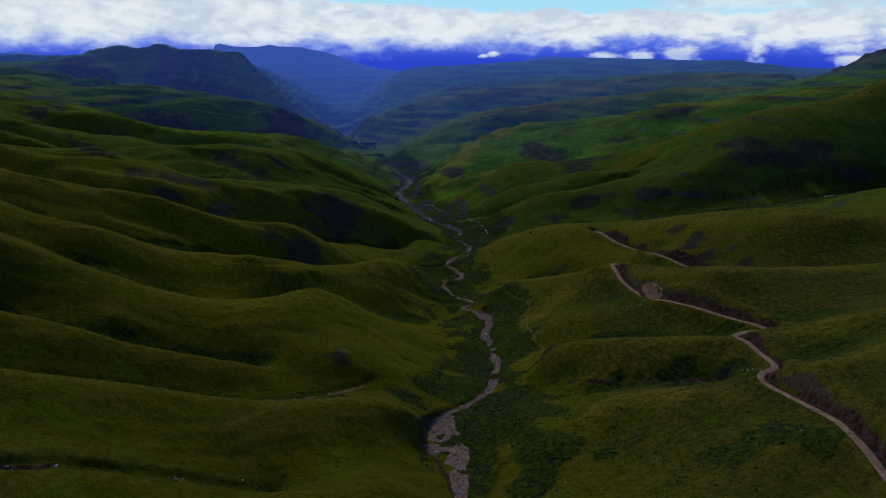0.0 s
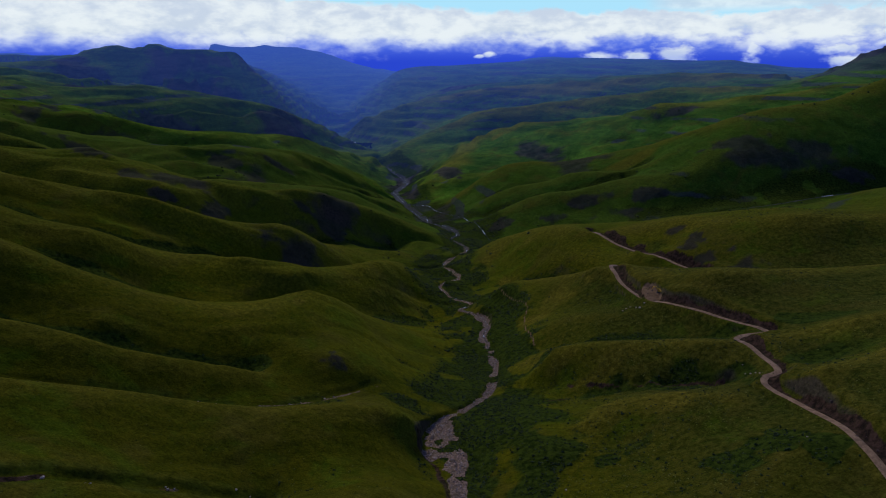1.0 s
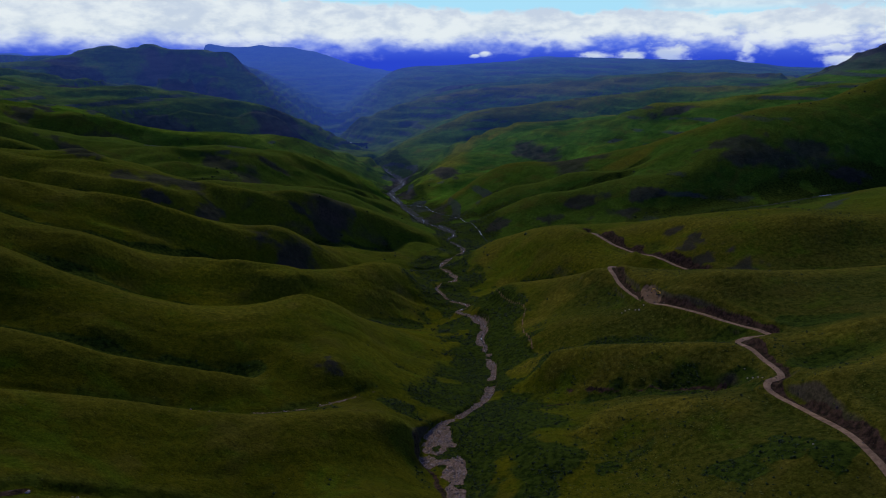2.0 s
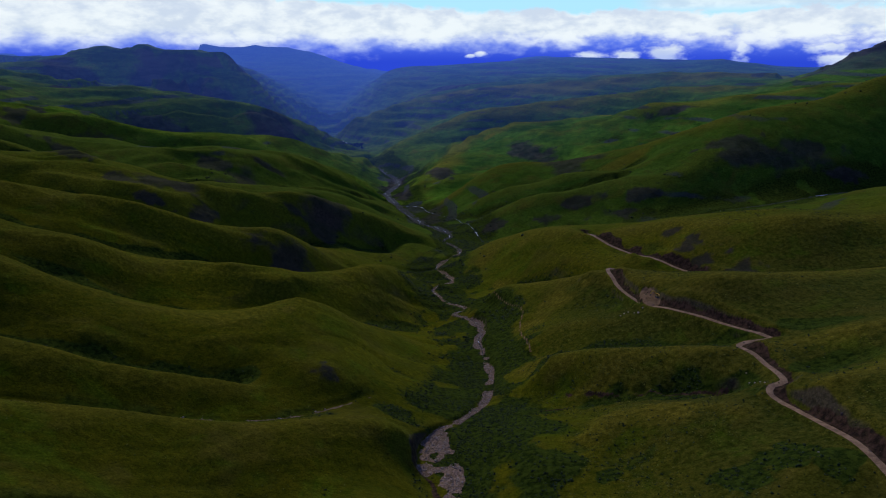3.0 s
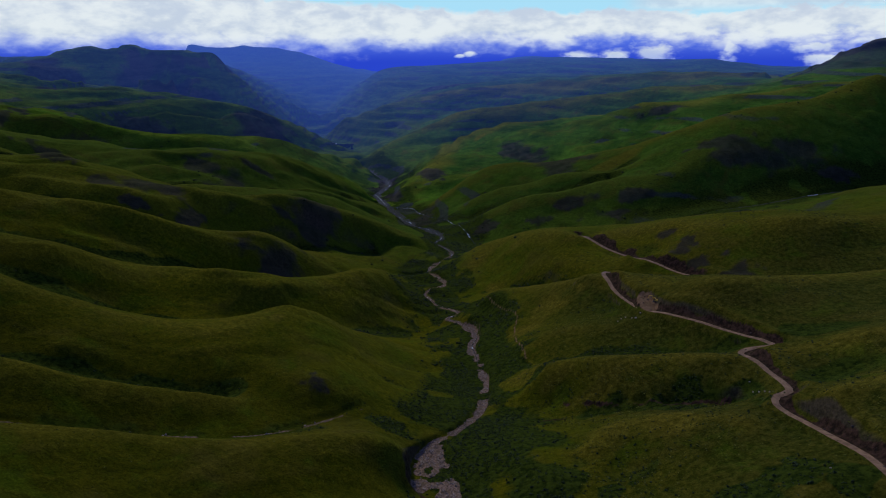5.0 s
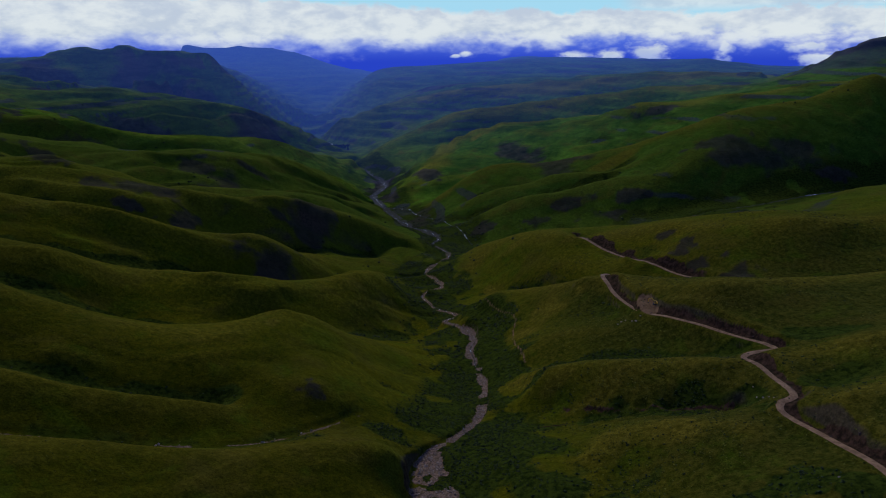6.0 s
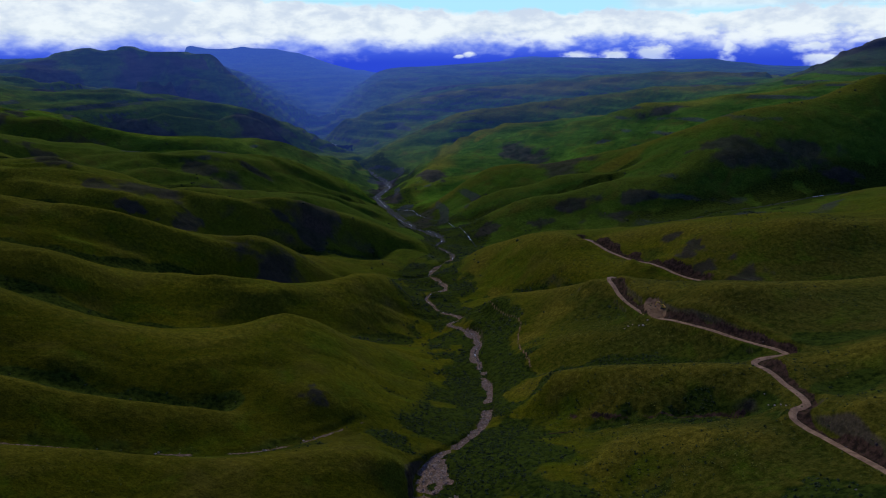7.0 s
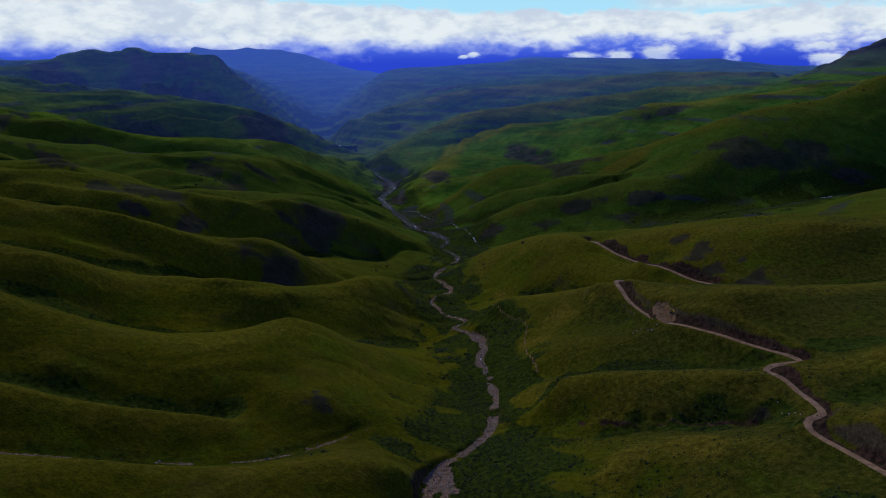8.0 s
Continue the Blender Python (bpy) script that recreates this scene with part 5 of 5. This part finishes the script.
def hut(x, y, turn, long):
    h = on_land("hut", x, y, turn, -0.4)
    w = part("wall", slab(0, 0, 2.0, long, 6.0, 4.0, 0.05), WALL, h)
    bm = bmesh.new()
    bmesh.ops.create_cube(bm, size=1.0)
    for v in bm.verts:
        v.co = Vector((v.co.x * (long + 1), v.co.y * (0.2 if v.co.z > 0 else 7.2), v.co.z * 2.0 + 5.0))
    part("roof", bm, ROOF, h, "pale sheet-metal roof")
    part("door", slab(0, -3.02, 1.4, 1.1, 0.08, 2.2, 0.02), STEEL, w)
    for k in (-0.3, 0.3):
        part("window", slab(k * long, -3.02, 2.2, 1.2, 0.08, 1.1, 0.02), GLASS, w)
    return tagged(h, "small pale hut with a sheet roof beside a dark grove", "hut", "huts by the far grove")


def boulder(x, y, size, seed, label):
    rng = np.random.RandomState(seed)
    bm = bmesh.new()
    bmesh.ops.create_icosphere(bm, subdivisions=2, radius=1.0)
    for v in bm.verts:
        d = 0.85 + 0.35 * noise.noise(v.co * 1.3 + Vector((seed, 0, 0))) + 0.05 * rng.rand()
        v.co = Vector((v.co.x * d * size * 1.2, v.co.y * d * size, v.co.z * d * size * 0.8))
    mesh = bpy.data.meshes.new("boulder")
    bm.to_mesh(mesh)
    bm.free()
    mesh.materials.append(STONE)
    ob = new("boulder", mesh)
    z = float(plan_bilinear(np.array([x]), np.array([y]), GZ)[0])
    ob.matrix_world = pose(x, y, z + 0.35 * size, 0, 0, rng.rand() * 360)
    return tagged(ob, label, "boulder", "boulders on the slopes")


excavator(166, 453, 150)
pickup(166, 540, 160)
for x, y, turn, long in ((-394, 2830, 20, 16), (-381, 2850, 20, 13)):
    hut(x, y, turn, long)
for k, (x, y, size) in enumerate(((-103, 206, 0.6), (-104, 207, 0.4), (-83, 221, 0.55), (-124, 192, 0.5), (-121, 190, 0.45), (-78, 222, 0.4), (-134, 186, 0.8), (55, 240, 0.5), (147, 225, 0.4))):
    boulder(x, y, size, 300 + k, "pale weathered boulder lying in the grass")
for k, (x, y, size) in enumerate(((147, 445, 0.7), (149, 443, 0.9), (153, 446, 0.8), (141, 450, 0.6), (138, 448, 0.6), (144, 450, 0.5), (164, 305, 0.6), (165, 302, 0.5), (164, 310, 0.5), (165, 298, 0.5), (166, 318, 0.45))):
    boulder(x, y, size, 400 + k, "pale block of broken stone below the road")
p, rng = sown(300, -400, -300, 2790, 2860, np.ones(GX.shape), 9)
scatter("grove", p, 2.6 + 2.6 * rng.rand(len(p)), BUSHES, GROVE, "dark grove of trees on the far valley floor", "trees", seed=9)
